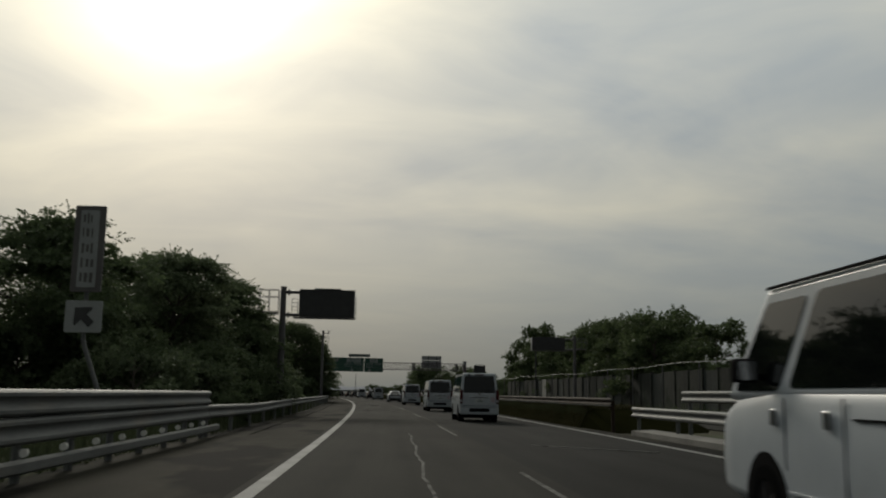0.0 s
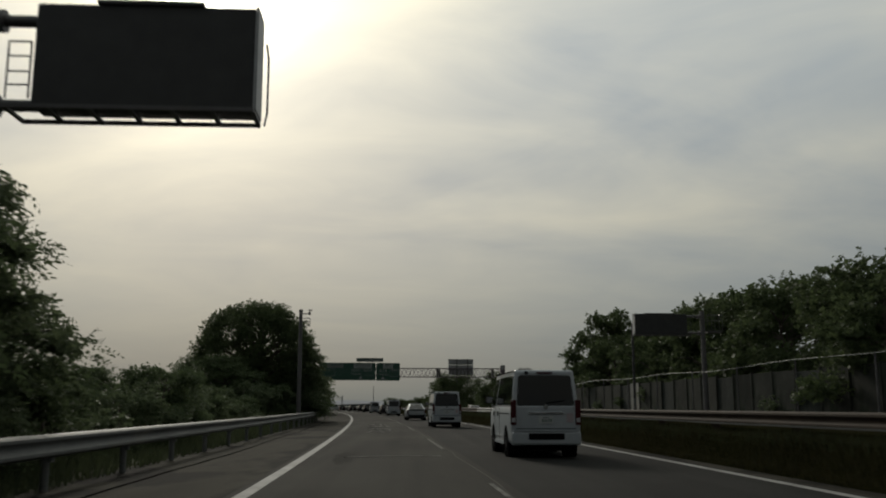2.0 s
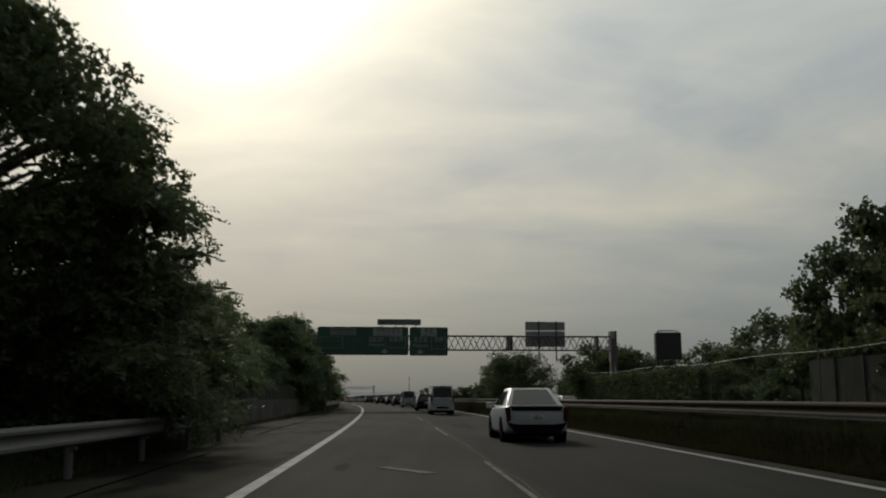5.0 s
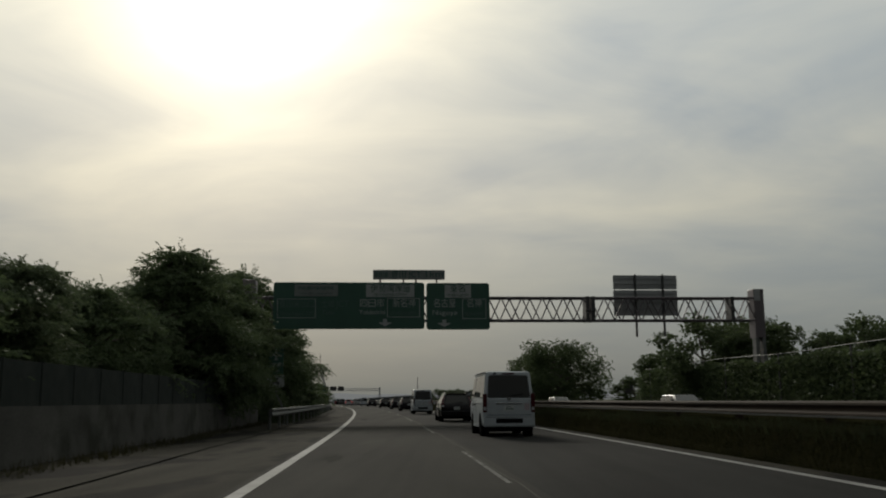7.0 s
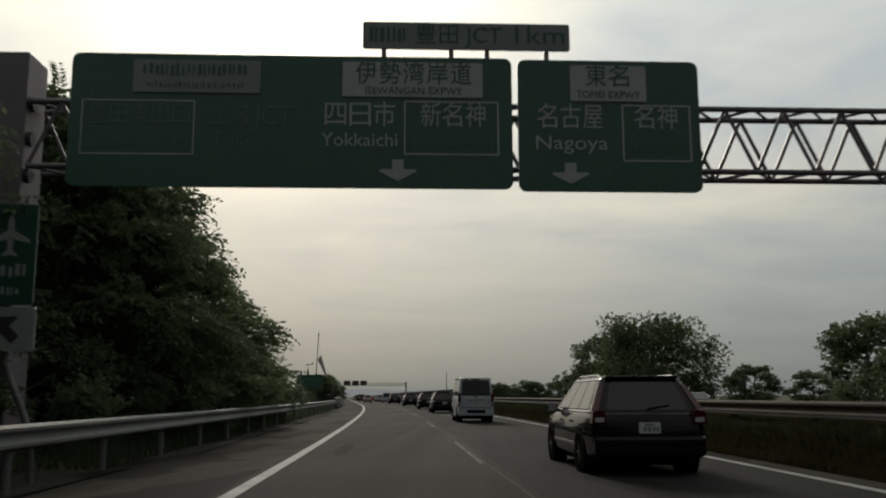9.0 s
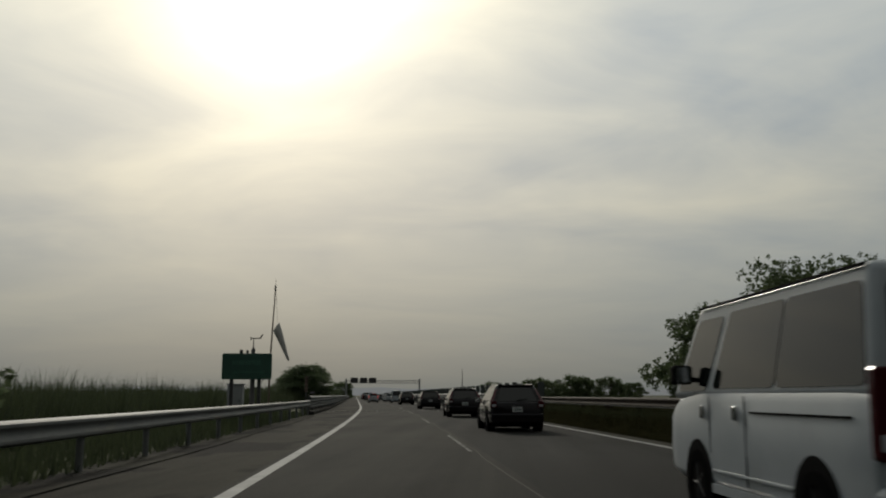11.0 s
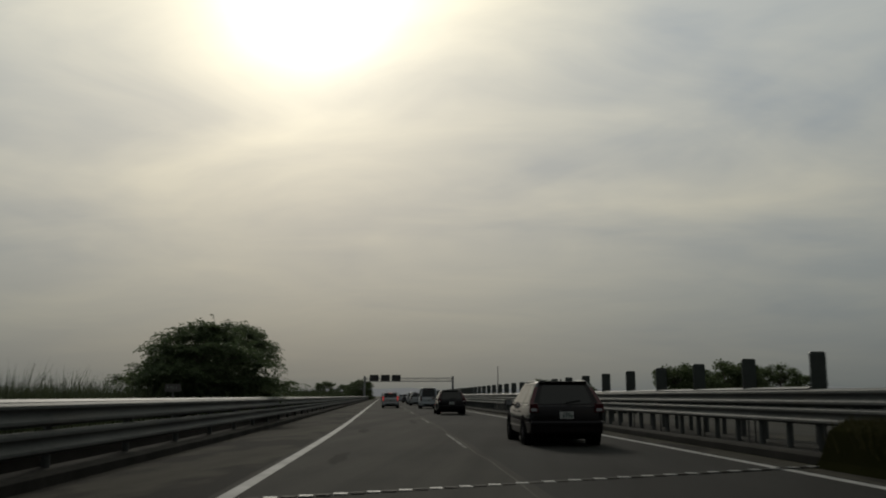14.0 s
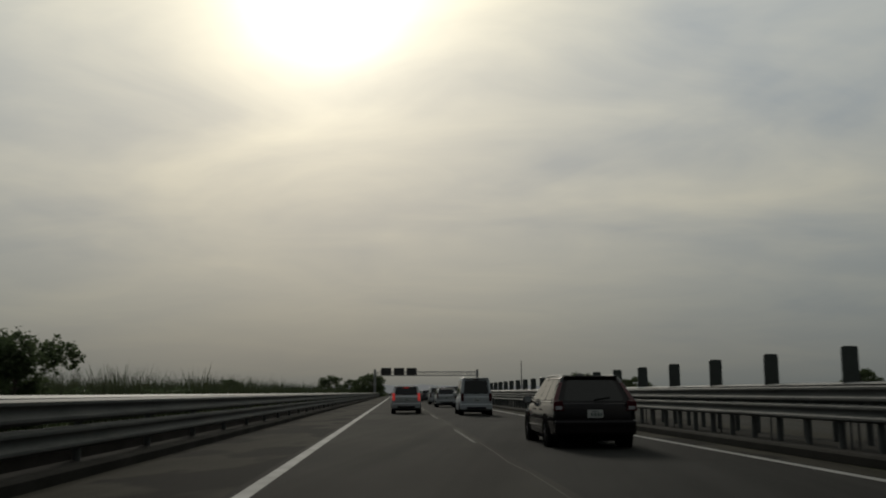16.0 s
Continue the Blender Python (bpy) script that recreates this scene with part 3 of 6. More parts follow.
for i in range(30):
    s = 118.5 + i * 2.0
    part("panel", Solid().box(-0.03, 0.05, 1.121, 0.03, 1.93, 2.02), NET, fence, m=at(s, -7.3))
    part("post", Solid().box(-0.05, -0.05, 1.121, 0.05, 0.05, 2.04), NET, fence, m=at(s, -7.3))

sound = thing("sound_wall", Matrix.Identity(4), "grey concrete panel wall with dark gaps beyond the far lanes", "wall", kind="structure")
PALEWALL = surface("pale_concrete_panel", (0.16, 0.158, 0.145), (0.27, 0.265, 0.245), rough=0.9, fine=14, coarse=0.7, bump=0.2, spec=0.1, stretch=(1, 1, 4))
panel_me = mesh_of("panel", Solid().box(-0.08, 0.03, 0, 0.08, 2.97, 3.3), MOSSY)
pale_me = mesh_of("panel", Solid().box(-0.08, 0.03, 0, 0.08, 2.97, 3.34), PALEWALL)
gap_me = mesh_of("dark_panel", Solid().box(-0.02, 0.02, 0, 0.06, 2.98, 3.2), NET)
pil_me = mesh_of("pilaster", Solid().box(-0.14, -0.09, 0, 0.14, 0.09, 3.38), MOSSY)
for i in range(36):
    s = 40 + i * 3.0
    for nm, me in (("panel" if i % 4 else "dark_panel", (pale_me if i in (5, 27) else panel_me) if i % 4 else gap_me), ("pilaster", pil_me)):
        o = new(nm, me)
        o.parent = sound
        o.matrix_basis = at(s, 24.2)
wire = thing("wire_fence", Matrix.Identity(4), "tall thin fence with a pale top pipe beyond the far lanes", "fence")
part("top_pipe", Solid().along([(22.73, 3.70), (22.75, 3.723), (22.77, 3.70), (22.75, 3.677)], 40, 209, 4, wave=lambda s: (0, 0.08 * math.sin(s * 0.3) + 0.05 * math.sin(s * 0.11))), ZINC, wire)
post_me = mesh_of("post", Solid().tube((0, 0, 0), (0, 0, 3.72), 0.045, n=8), GREYSTEEL, True)
for i in range(22):
    o = new("post", post_me)
    o.parent = wire
    o.matrix_basis = at(40 + i * 8.0, 22.75)


# ---- signs ----
def lettering(text, size, parent, material, x, z, y, width=None, label=""):
    if len(text) > 1 and ord(text[0]) > 0x3000 and " " not in text:
        step = (width or size * len(text)) / len(text)
        for n, sign in enumerate(text):
            lettering(sign, size, parent, material, x + (n - (len(text) - 1) / 2) * step, z, y, step * 0.88)
        return None
    c = bpy.data.curves.new("lettering", "FONT")
    c.body, c.size, c.extrude, c.align_x, c.align_y = text, size, 0.004, "CENTER", "CENTER"
    c.resolution_u = 3
    tmp = bpy.data.objects.new("lettering", c)
    scene.collection.objects.link(tmp)
    bpy.context.view_layer.update()
    me = bpy.data.meshes.new_from_object(tmp.evaluated_get(bpy.context.evaluated_depsgraph_get()))
    bpy.data.objects.remove(tmp)
    bpy.data.curves.remove(c)
    me.materials.clear()
    me.materials.append(material)
    ob = new("lettering", me)
    ob.parent = parent
    w = max(v.co.x for v in me.vertices) - min(v.co.x for v in me.vertices) if len(me.vertices) else 1
    k = width / w if width else 1.0
    ob.matrix_basis = pose(x, y, z, 90, 0, 0) @ Matrix.Diagonal((k, 1, 1, 1))
    return tagged(ob, label) if label else ob


def bars(parent, x0, x1, z0, z1, y, material, seed):
    """Writing too faint to read, as rows of short upright bars."""
    rnd = random.Random(seed)
    x = x0
    while x < x1 - 0.05:
        w = rnd.uniform(0.05, 0.12) * (z1 - z0) / 0.4
        part("stroke", Solid().box(x, y - 0.004, z0 + rnd.uniform(0, 0.05), min(x + w, x1), y + 0.002, z1 - rnd.uniform(0, 0.05)), material, parent)
        x += w + rnd.uniform(0.03, 0.07)


def board(parent, x0, z0, x1, z1, r, thick=0.06, face=None, name="panel"):
    p = part(name, Solid().slab(rounded(x0, z0, x1, z1, r), 0.0, thick), face or SIGNGREEN, parent, bevel=0.006)
    return p


def truss(parent, x0, x1, z0, z1, y0, y1, r, bay, steel):
    for x, y, z in ((0, y0, z0), (0, y1, z0), (0, y0, z1), (0, y1, z1)):
        part("chord", Solid().tube((x0, y, z), (x1, y, z), r * 1.5, n=10), steel, parent, smooth=True)
    n = int(round((x1 - x0) / bay))
    for i in range(n):
        a, b = x0 + (x1 - x0) * i / n, x0 + (x1 - x0) * (i + 1) / n
        mid_x = (a + b) / 2
        web = Solid()
        for y in (y0, y1):
            lo, hi = (z0, z1) if y == y0 else (z1, z0)
            web.tube((a, y, lo), (mid_x, y, hi), r, n=6).tube((mid_x, y, hi), (b, y, lo), r, n=6)
        for z in (z0, z1):
            web.tube((a, y0, z), (mid_x, y1, z), r * 0.8, n=6).tube((mid_x, y1, z), (b, y0, z), r * 0.8, n=6)
        part("lattice", web, steel, parent, smooth=True)


gantry = thing("sign_gantry", at(187.9, 0), "mauve-grey steel lattice gantry spanning both carriageways", "gantry")
truss(gantry, -7.6, 23.3, 5.98, 7.38, 0.0, 0.8, 0.042, 1.29, PURPLESTEEL)
for x in (12.6, 12.95, 21.8):
    part("splice", Solid().tube((x - 0.13, -0.02, 6.59), (x + 0.13, -0.02, 6.59), 0.1, n=12).box(x - 0.11, -0.08, 5.9, x + 0.11, 0.88, 7.46), DARKSTEEL, gantry, bevel=0.02)
part("post", Solid().box(-8.45, -0.05, -0.3, -7.68, 1.0, 8.45), PURPLESTEEL, gantry, "tall mauve box-section gantry post", bevel=0.03)
for z in (5.82, 6.6, 7.36):
    part("bolt_plate", Solid().tube((-7.68, 0.2, z), (-7.58, 0.2, z), 0.16, n=12), DARKSTEEL, gantry)
part("post", Solid().box(23.2, -0.05, 4.9, 23.85, 0.9, 7.95), PURPLESTEEL, gantry, bevel=0.03)
part("cap_plate", Solid().box(23.22, -0.075, 7.2, 23.62, -0.052, 7.9), SIGNBACK, gantry, "pale plate at the head of the gantry post", bevel=0.005)
for side in (-1, 1):
    part("leg", Solid().put([(23.5 + side * 0.10, -0.05, 4.9), (23.5 + side * 0.32, -0.05, 4.9), (23.5 + side * 0.42, -0.05, -0.3), (23.5 + side * 0.27, -0.05, -0.3), (23.5 + side * 0.10, 0.5, 4.9), (23.5 + side * 0.32, 0.5, 4.9), (23.5 + side * 0.42, 0.5, -0.3), (23.5 + side * 0.27, 0.5, -0.3)],
                            [(0, 1, 2, 3), (7, 6, 5, 4), (0, 4, 5, 1), (1, 5, 6, 2), (2, 6, 7, 3), (3, 7, 4, 0)]), ZINC, gantry, bevel=0.02)

SIGNGREY = surface("sign_grey_green", (0.10, 0.115, 0.11), (0.16, 0.175, 0.17), rough=0.55, fine=10, coarse=1.5)
guide_left = thing("guide_sign", at(187.2, 0), "large dark green motorway direction sign hung on the gantry", "road sign")
board(guide_left, -6.54, 5.40, 2.46, 8.20, 0.16)
board(guide_left, -5.30, 7.36, -2.72, 8.06, 0.03, 0.03, SIGNGREY, "grey_panel").matrix_basis = pose(0, -0.03, 0)
board(guide_left, -1.05, 7.32, 1.85, 8.07, 0.03, 0.03, SIGNWHITE, "white_panel").matrix_basis = pose(0, -0.03, 0)
lettering("伊勢湾岸道", 0.52, guide_left, SIGNGREEN, 0.42, 7.80, -0.036, 2.45)
lettering("ISEWANGAN EXPWY", 0.22, guide_left, SIGNGREEN, 0.42, 7.45, -0.036, 2.0)
lettering("豊田東出口", 0.50, guide_left, FAINT, -5.14, 6.88, -0.006, 2.1)
lettering("Toyota-higashi EXIT", 0.30, guide_left, FAINT, -5.14, 6.32, -0.006, 2.05)
lettering("土岐", 0.54, guide_left, FAINT, -3.30, 6.88, -0.006, 0.85)
lettering("JCT", 0.58, guide_left, FAINT, -2.44, 6.88, -0.006, 0.78)
lettering("Toki", 0.38, guide_left, FAINT, -3.30, 6.38, -0.006, 0.72)
lettering("四日市", 0.58, guide_left, SIGNWHITE, -0.68, 6.92, -0.006, 1.5)
lettering("Yokkaichi", 0.40, guide_left, SIGNWHITE, -0.68, 6.40, -0.006, 1.55)
lettering("新名神", 0.55, guide_left, SIGNWHITE, 1.24, 6.92, -0.006, 1.4)
lettering("SHIN-MEISHIN EXPWY", 0.30, guide_left, FAINT, 1.22, 6.34, -0.006, 1.7)
bars(guide_left, -5.1, -2.95, 7.72, 7.98, -0.034, SIGNGREEN, 5)
bars(guide_left, -5.0, -3.05, 7.45, 7.60, -0.034, SIGNGREEN, 6)


def outline(parent, x0, z0, x1, z1, t, y):
    s = Solid()
    for a in ((x0, z0, x1, z0 + t), (x0, z1 - t, x1, z1), (x0, z0, x0 + t, z1), (x1 - t, z0, x1, z1)):
        s.box(a[0], y - 0.004, a[1], a[2], y + 0.001, a[3])
    part("outline", s, SIGNWHITE, parent)


def down_arrow(parent, x, z0, z1, w, y, material, turn=0.0):
    h = z1 - z0
    shape = [(-0.16, 1.0), (-0.16, 0.55), (-0.5, 0.55), (-0.5, 0.45), (0, 0.0), (0.5, 0.45), (0.5, 0.55), (0.16, 0.55), (0.16, 1.0)]
    m = pose(x, 0, z0 + h / 2, 0, turn, 0)
    part("arrow", Solid().slab([(px * w, (pz - 0.5) * h) for px, pz in shape], y - 0.004, y + 0.001), material, parent, m=m)


outline(guide_left, 0.22, 6.1, 2.18, 7.25, 0.035, -0.005)
outline(guide_left, -6.30, 6.06, -4.03, 7.21, 0.03, -0.005)
down_arrow(guide_left, 0.1, 5.55, 6.0, 0.75, -0.005, SIGNWHITE)
guide_right = thing("guide_sign", at(187.2, 0), "smaller dark green motorway direction sign hung on the gantry", "road sign")
board(guide_right, 2.58, 5.36, 6.40, 8.18, 0.16)
board(guide_right, 3.68, 7.28, 5.28, 8.06, 0.03, 0.03, SIGNWHITE, "white_panel").matrix_basis = pose(0, -0.03, 0)
lettering("東名", 0.52, guide_right, SIGNGREEN, 4.48, 7.80, -0.036, 1.0)
lettering("TOMEI EXPWY", 0.22, guide_right, SIGNGREEN, 4.48, 7.42, -0.036, 1.35)
lettering("名古屋", 0.58, guide_right, SIGNWHITE, 3.68, 6.92, -0.006, 1.4)
lettering("Nagoya", 0.42, guide_right, SIGNWHITE, 3.68, 6.38, -0.006, 1.5)
lettering("名神", 0.55, guide_right, SIGNWHITE, 5.48, 6.92, -0.006, 0.95)
lettering("MEISHIN EXPWY", 0.30, guide_right, FAINT, 5.48, 6.30, -0.006, 1.15)
outline(guide_right, 4.75, 6.0, 6.2, 7.22, 0.035, -0.005)
down_arrow(guide_right, 3.65, 5.52, 5.96, 0.75, -0.005, SIGNWHITE)
notice = thing("junction_sign", at(187.2, 0), "narrow grey-green junction distance sign above the gantry panels", "road sign")
board(notice, -0.64, 8.38, 3.70, 8.97, 0.05, face=SIGNGREY)
lettering("豊田 JCT", 0.5, notice, SIGNGREEN, 1.35, 8.68, -0.006, 1.8)
lettering("1km", 0.56, notice, SIGNGREEN, 3.02, 8.70, -0.006, 1.05)
bars(notice, -0.5, 0.3, 8.5, 8.86, -0.006, SIGNGREEN, 12)
for x in (-0.2, 1.2, 1.95, 3.2):
    part("bracket", Solid().box(x - 0.05, 0.02, 8.12, x + 0.05, 0.12, 8.45), PURPLESTEEL, notice)
rear = thing("rear_sign", at(189.15, 0), "grey aluminium back of a sign facing the opposite lanes", "road sign")
part("panel", Solid().slab(rounded(14.6, 8.06, 18.75, 8.96, 0.06), 0.0, 0.06), SIGNBACK, rear, bevel=0.006)
part("panel", Solid().slab(rounded(14.6, 6.38, 18.75, 8.0, 0.06), 0.0, 0.06), SIGNBACK, rear, bevel=0.006)
for x in (16.0, 17.8):
    part("arm", Solid().box(x - 0.05, -0.48, 7.3, x + 0.05, -0.1, 7.4), DARKSTEEL, rear)
    part("arm", Solid().box(x - 0.05, -0.48, 5.95, x + 0.05, -0.1, 6.05), DARKSTEEL, rear)
    part("upright", Solid().box(x - 0.06, -0.12, 5.05, x + 0.06, -0.01, 9.0), DARKSTEEL, rear)
for z in (6.8, 7.3, 7.8, 8.4, 8.75):
    part("rib", Solid().box(14.7, -0.05, z - 0.03, 18.65, -0.005, z + 0.03), SIGNBACK, rear)


# overhead message board on a cantilever post
def message_board(m, x0, x1, z0, z1, post_x, post_top, cage_x, label, mirror=1):
    t = thing("message_board", m, label, "message sign")
    part("case", Solid().slab(rounded(x0, z0, x1, z1, 0.04), 0.0, 0.5), BLACKFACE, t, "unlit dark display case", bevel=0.015)
    part("hood", Solid().box(x0 + 0.85 * mirror if mirror > 0 else x0 + 0.7, -0.05, z1 + 0.001, x1 - 0.75, 0.4, z1 + 0.06), DARKSTEEL, t)
    walk_frame = Solid().box(x0 - 0.3, -0.25, z0 - 0.10, x1 + 0.04, -0.20, z0 - 0.04).box(x0 - 0.3, 0.48, z0 - 0.10, x1 + 0.04, 0.53, z0 - 0.04)
    for i in range(7):
        xx = x0 - 0.28 + (x1 - x0 + 0.3) * i / 6
        walk_frame.box(xx - 0.03, -0.2, z0 - 0.09, xx + 0.03, 0.48, z0 - 0.05)
    part("walkway", walk_frame, GREYSTEEL, t)
    part("rear_rail", Solid().pipe([(x1 + 0.1, 0.5, z0 - 0.07), (x1 + 0.1, 0.75, z0 + 0.2), (x1 + 0.1, 0.75, z1 - 0.5), (x1 + 0.1, 0.5, z1 - 0.35)], 0.016, 6), GREYSTEEL, t, smooth=True)
    part("rim", Solid().box(x1 + 0.001, -0.04, z0, x1 + 0.05, 0.52, z1), SIGNBACK, t)
    part("post", Solid().tube((post_x, 0.3, -0.3), (post_x, 0.3, post_top), 0.21, 0.16, n=16), GREYSTEEL, t, smooth=True)
    part("cap", Solid().tube((post_x, 0.3, post_top), (post_x, 0.3, post_top + 0.05), 0.19, n=16), GREYSTEEL, t)
    near = x0 if abs(post_x - x0) < abs(post_x - x1) else x1
    for z in (z1 - 0.16, z0 + 0.1):
        part("arm", Solid().tube((post_x, 0.3, z), (near, 0.3, z), 0.09, n=12), GREYSTEEL, t, smooth=True)
        part("flange", Solid().tube((post_x + 0.26 * mirror, 0.3, z), (post_x + 0.36 * mirror, 0.3, z), 0.17, n=14), GREYSTEEL, t)
    c0, c1 = post_x - 0.25 * mirror, post_x - 1.35 * mirror
    for z in (z1 - 0.05, z1 - 0.45, z0 + 0.25):
        part("rail_bar", Solid().pipe([(c0, 0.0, z), (c1, 0.0, z), (c1, 0.6, z), (c0, 0.6, z)], 0.018, 6), GREYSTEEL, t, smooth=True)
    for x in (c0, (c0 + c1) / 2, c1):
        for y in (0.0, 0.6):
            part("upright", Solid().tube((x, y, z0 + 0.2), (x, y, z1 - 0.05), 0.018, n=6), GREYSTEEL, t, smooth=True)
    part("platform", Solid().box(min(c0, c1), -0.02, z0 + 0.12, max(c0, c1), 0.62, z0 + 0.17), GREYSTEEL, t)
    step = Solid()
    a, b = near - 0.08 * mirror, near - 0.4 * mirror
    step.pipe([(a, 0.1, z0 + 0.15), (a, 0.1, z0 + 1.0), (b, 0.1, z0 + 1.0), (b, 0.1, z0 + 0.15)], 0.016, 6)
    for z in (0.35, 0.55, 0.78):
        step.tube((a, 0.1, z0 + z), (b, 0.1, z0 + z), 0.014, n=6)
    part("ladder", step, ZINC, t, smooth=True)
    return t


message_board(at(51.9, 0), -5.06, -1.95, 5.40, 6.95, -5.98, 7.05, 0, "dark unlit overhead message board on a grey cantilever post")
message_board(at(103, 0, 0, 180), -22.0, -18.2, 6.3, 7.75, -23.2, 7.95, 0, "dark overhead message board facing the opposite lanes")
far_board = thing("message_board", at(171, 0), "tall dark board with a rounded top beyond the far lanes", "message sign")
part("case", Solid().slab(rounded(22.4, 4.35, 24.6, 6.6, 0.12), 0, 0.45), BLACKFACE, far_board, bevel=0.02)
part("brow", Solid().pipe([(22.5, 0.2, 6.55), (22.8, 0.2, 6.75), (24.2, 0.2, 6.75), (24.5, 0.2, 6.55)], 0.05), DARKSTEEL, far_board)
for x in (22.9, 24.1):
    part("post", Solid().tube((x, 0.25, -0.3), (x, 0.25, 4.4), 0.08), GREYSTEEL, far_board, smooth=True)

# bare pole beyond the far lanes
lamp_pole = thing("steel_pole", at(109.5, 20.1), "tall dark steel pole with a pale foot beyond the lanes", "pole")
part("shaft", Solid().tube((0, 0, 1.84), (0, 0, 7.6), 0.115, 0.09, n=14), DARKSTEEL, lamp_pole, smooth=True)
part("foot", Solid().tube((0, 0, -0.3), (0, 0, 1.84), 0.12, 0.115, n=14), ZINC, lamp_pole, "pale painted foot", smooth=True)
part("cap", Solid().tube((0, 0, 7.58), (0, 0, 7.66), 0.10, n=14), DARKSTEEL, lamp_pole)
# slim pole with a camera arm
pole = thing("camera_pole", at(105.6, -5.62), "slim grey steel pole with a traffic camera near the top", "pole")
part("shaft", Solid().tube((0, 0, -0.3), (0, 0, 8.12), 0.17, 0.12, n=14), GREYSTEEL, pole, smooth=True)
part("cap", Solid().tube((0, 0, 8.0), (0, 0, 8.16), 0.145, n=14), DARKSTEEL, pole)
part("arm", Solid().tube((0.1, 0, 7.86), (0.62, 0, 7.86), 0.035).tube((0.62, 0, 7.86), (0.62, 0, 8.05), 0.03), DARKSTEEL, pole, smooth=True)
part("camera_head", Solid().tube((0.62, 0, 7.80), (0.62, 0, 8.02), 0.10, 0.07, 12).tube((0.55, -0.12, 8.12), (0.80, 0.05, 8.14), 0.045), DARKSTEEL, pole)
for z in (7.0, 7.3, 7.55):
    part("rail_bar", Solid().pipe([(0.12, -0.2, z), (0.66, -0.2, z), (0.66, 0.25, z), (0.12, 0.25, z)], 0.014, 6), GREYSTEEL, pole, smooth=True)
for y in (-0.2, 0.25):
    part("upright", Solid().tube((0.66, y, 6.95), (0.66, y, 7.55), 0.014, n=6), GREYSTEEL, pole, smooth=True)


def bent_sign(m, w, z0, z1, face, arrow_z0, arrow_z1, base_x, label):
    t = thing("exit_sign", m, label, "road sign")
    part("panel", Solid().slab(rounded(-w / 2, z0, w / 2, z1, 0.04), 0, 0.05), face, t, bevel=0.005)
    part("arrow_plate", Solid().slab(rounded(-w / 2 - 0.06, arrow_z0, w / 2 + 0.06, arrow_z1, 0.04), 0, 0.04), SIGNWHITE, t, bevel=0.005)
    part("pole", Solid().pipe([(0.0, 0.12, z1 - 0.1), (0.0, 0.12, arrow_z0 - 0.15), (0.08, 0.12, arrow_z0 - 0.4), (base_x * 0.6, 0.12, arrow_z0 * 0.55), (base_x * 0.95, 0.12, arrow_z0 * 0.3), (base_x, 0.12, -0.3)], 0.05, 10), ZINC, t, smooth=True)
    down_arrow(t, 0.0, arrow_z0 + 0.1, arrow_z1 - 0.08, (arrow_z1 - arrow_z0) * 0.75, -0.004, DARKSTEEL, 135)
    return t


SIGNFRAME = surface("grey_sign_face", (0.065, 0.06, 0.06), (0.11, 0.105, 0.10), rough=0.6, fine=12, coarse=2)
exit_a = bent_sign(at(20, -6.95), 0.66, 3.24, 5.14, SIGNFRAME, 2.36, 3.05, 0.55, "tall narrow grey sign with an arrow plate on a bent pole")
part("inlay", Solid().slab(rounded(-0.2, 3.34, 0.2, 5.04, 0.03), -0.012, 0.0), SIGNWHITE, exit_a)
for i in range(5):
    bars(exit_a, -0.14, 0.14, 3.42 + i * 0.33, 3.66 + i * 0.33, -0.016, SIGNFRAME, 40 + i)
exit_b = bent_sign(at(183.4, -5.9), 0.80, 2.64, 4.22, SIGNGREEN, 1.93, 2.60, 0.5, "green airport exit sign with an arrow plate on a bent pole")
plane = [(0.0, 0.34), (0.045, 0.26), (0.05, 0.08), (0.30, -0.06), (0.30, -0.12), (0.05, -0.06), (0.035, -0.22), (0.11, -0.29), (0.11, -0.33), (0, -0.30)]
plane = plane + [(-x, z) for x, z in reversed(plane[1:-1])]
part("aeroplane", Solid().slab([(x, 3.72 + z) for x, z in plane], -0.006, 0.0), SIGNWHITE, exit_b)
bars(exit_b, -0.3, 0.3, 3.05, 3.28, -0.005, SIGNWHITE, 51)
bars(exit_b, -0.26, 0.26, 2.78, 2.93, -0.005, SIGNWHITE, 52)

# green board, cabinet, weather mast, windsock
place_sign = thing("place_sign", at(249.0, -6.61), "plain dark green roadside board on two posts", "road sign")
part("panel", Solid().slab(rounded(-1.14, 1.92, 1.13, 3.11, 0.09), 0, 0.07), SIGNGREEN, place_sign, bevel=0.006)
for x in (-0.70, 0.55):
    part("post", Solid().box(x - 0.08, 0.08, -0.3, x + 0.08, 0.24, 2.4), DARKSTEEL, place_sign, bevel=0.01)
bars(place_sign, -0.66, 0.66, 2.56, 2.82, -0.003, surface("faint_green", (0.03, 0.10, 0.07), (0.04, 0.13, 0.09), rough=0.5), 61)
bars(place_sign, -0.55, 0.80, 2.18, 2.33, -0.003, bpy.data.materials["faint_green"], 62)
cab = thing("control_cabinet", at(253.6, -7.85), "grey steel control cabinet behind the green board", "cabinet")
part("body", Solid().box(-0.38, 0, -0.1, 0.38, 0.6, 1.72), SIGNBACK, cab, bevel=0.02)
part("roof", Solid().box(-0.44, -0.06, 1.721, 0.44, 0.66, 1.79), SIGNBACK, cab, bevel=0.01)
part("door", Solid().box(-0.33, -0.02, 0.1, 0.33, -0.001, 1.62), SIGNBACK, cab, bevel=0.006)
part("handle", Solid().box(0.22, -0.05, 0.85, 0.26, -0.021, 1.0), DARKSTEEL, cab)
mast = thing("weather_mast", at(255.3, -7.22), "grey weather mast with wind vane, sensors and a railed platform", "weather station")
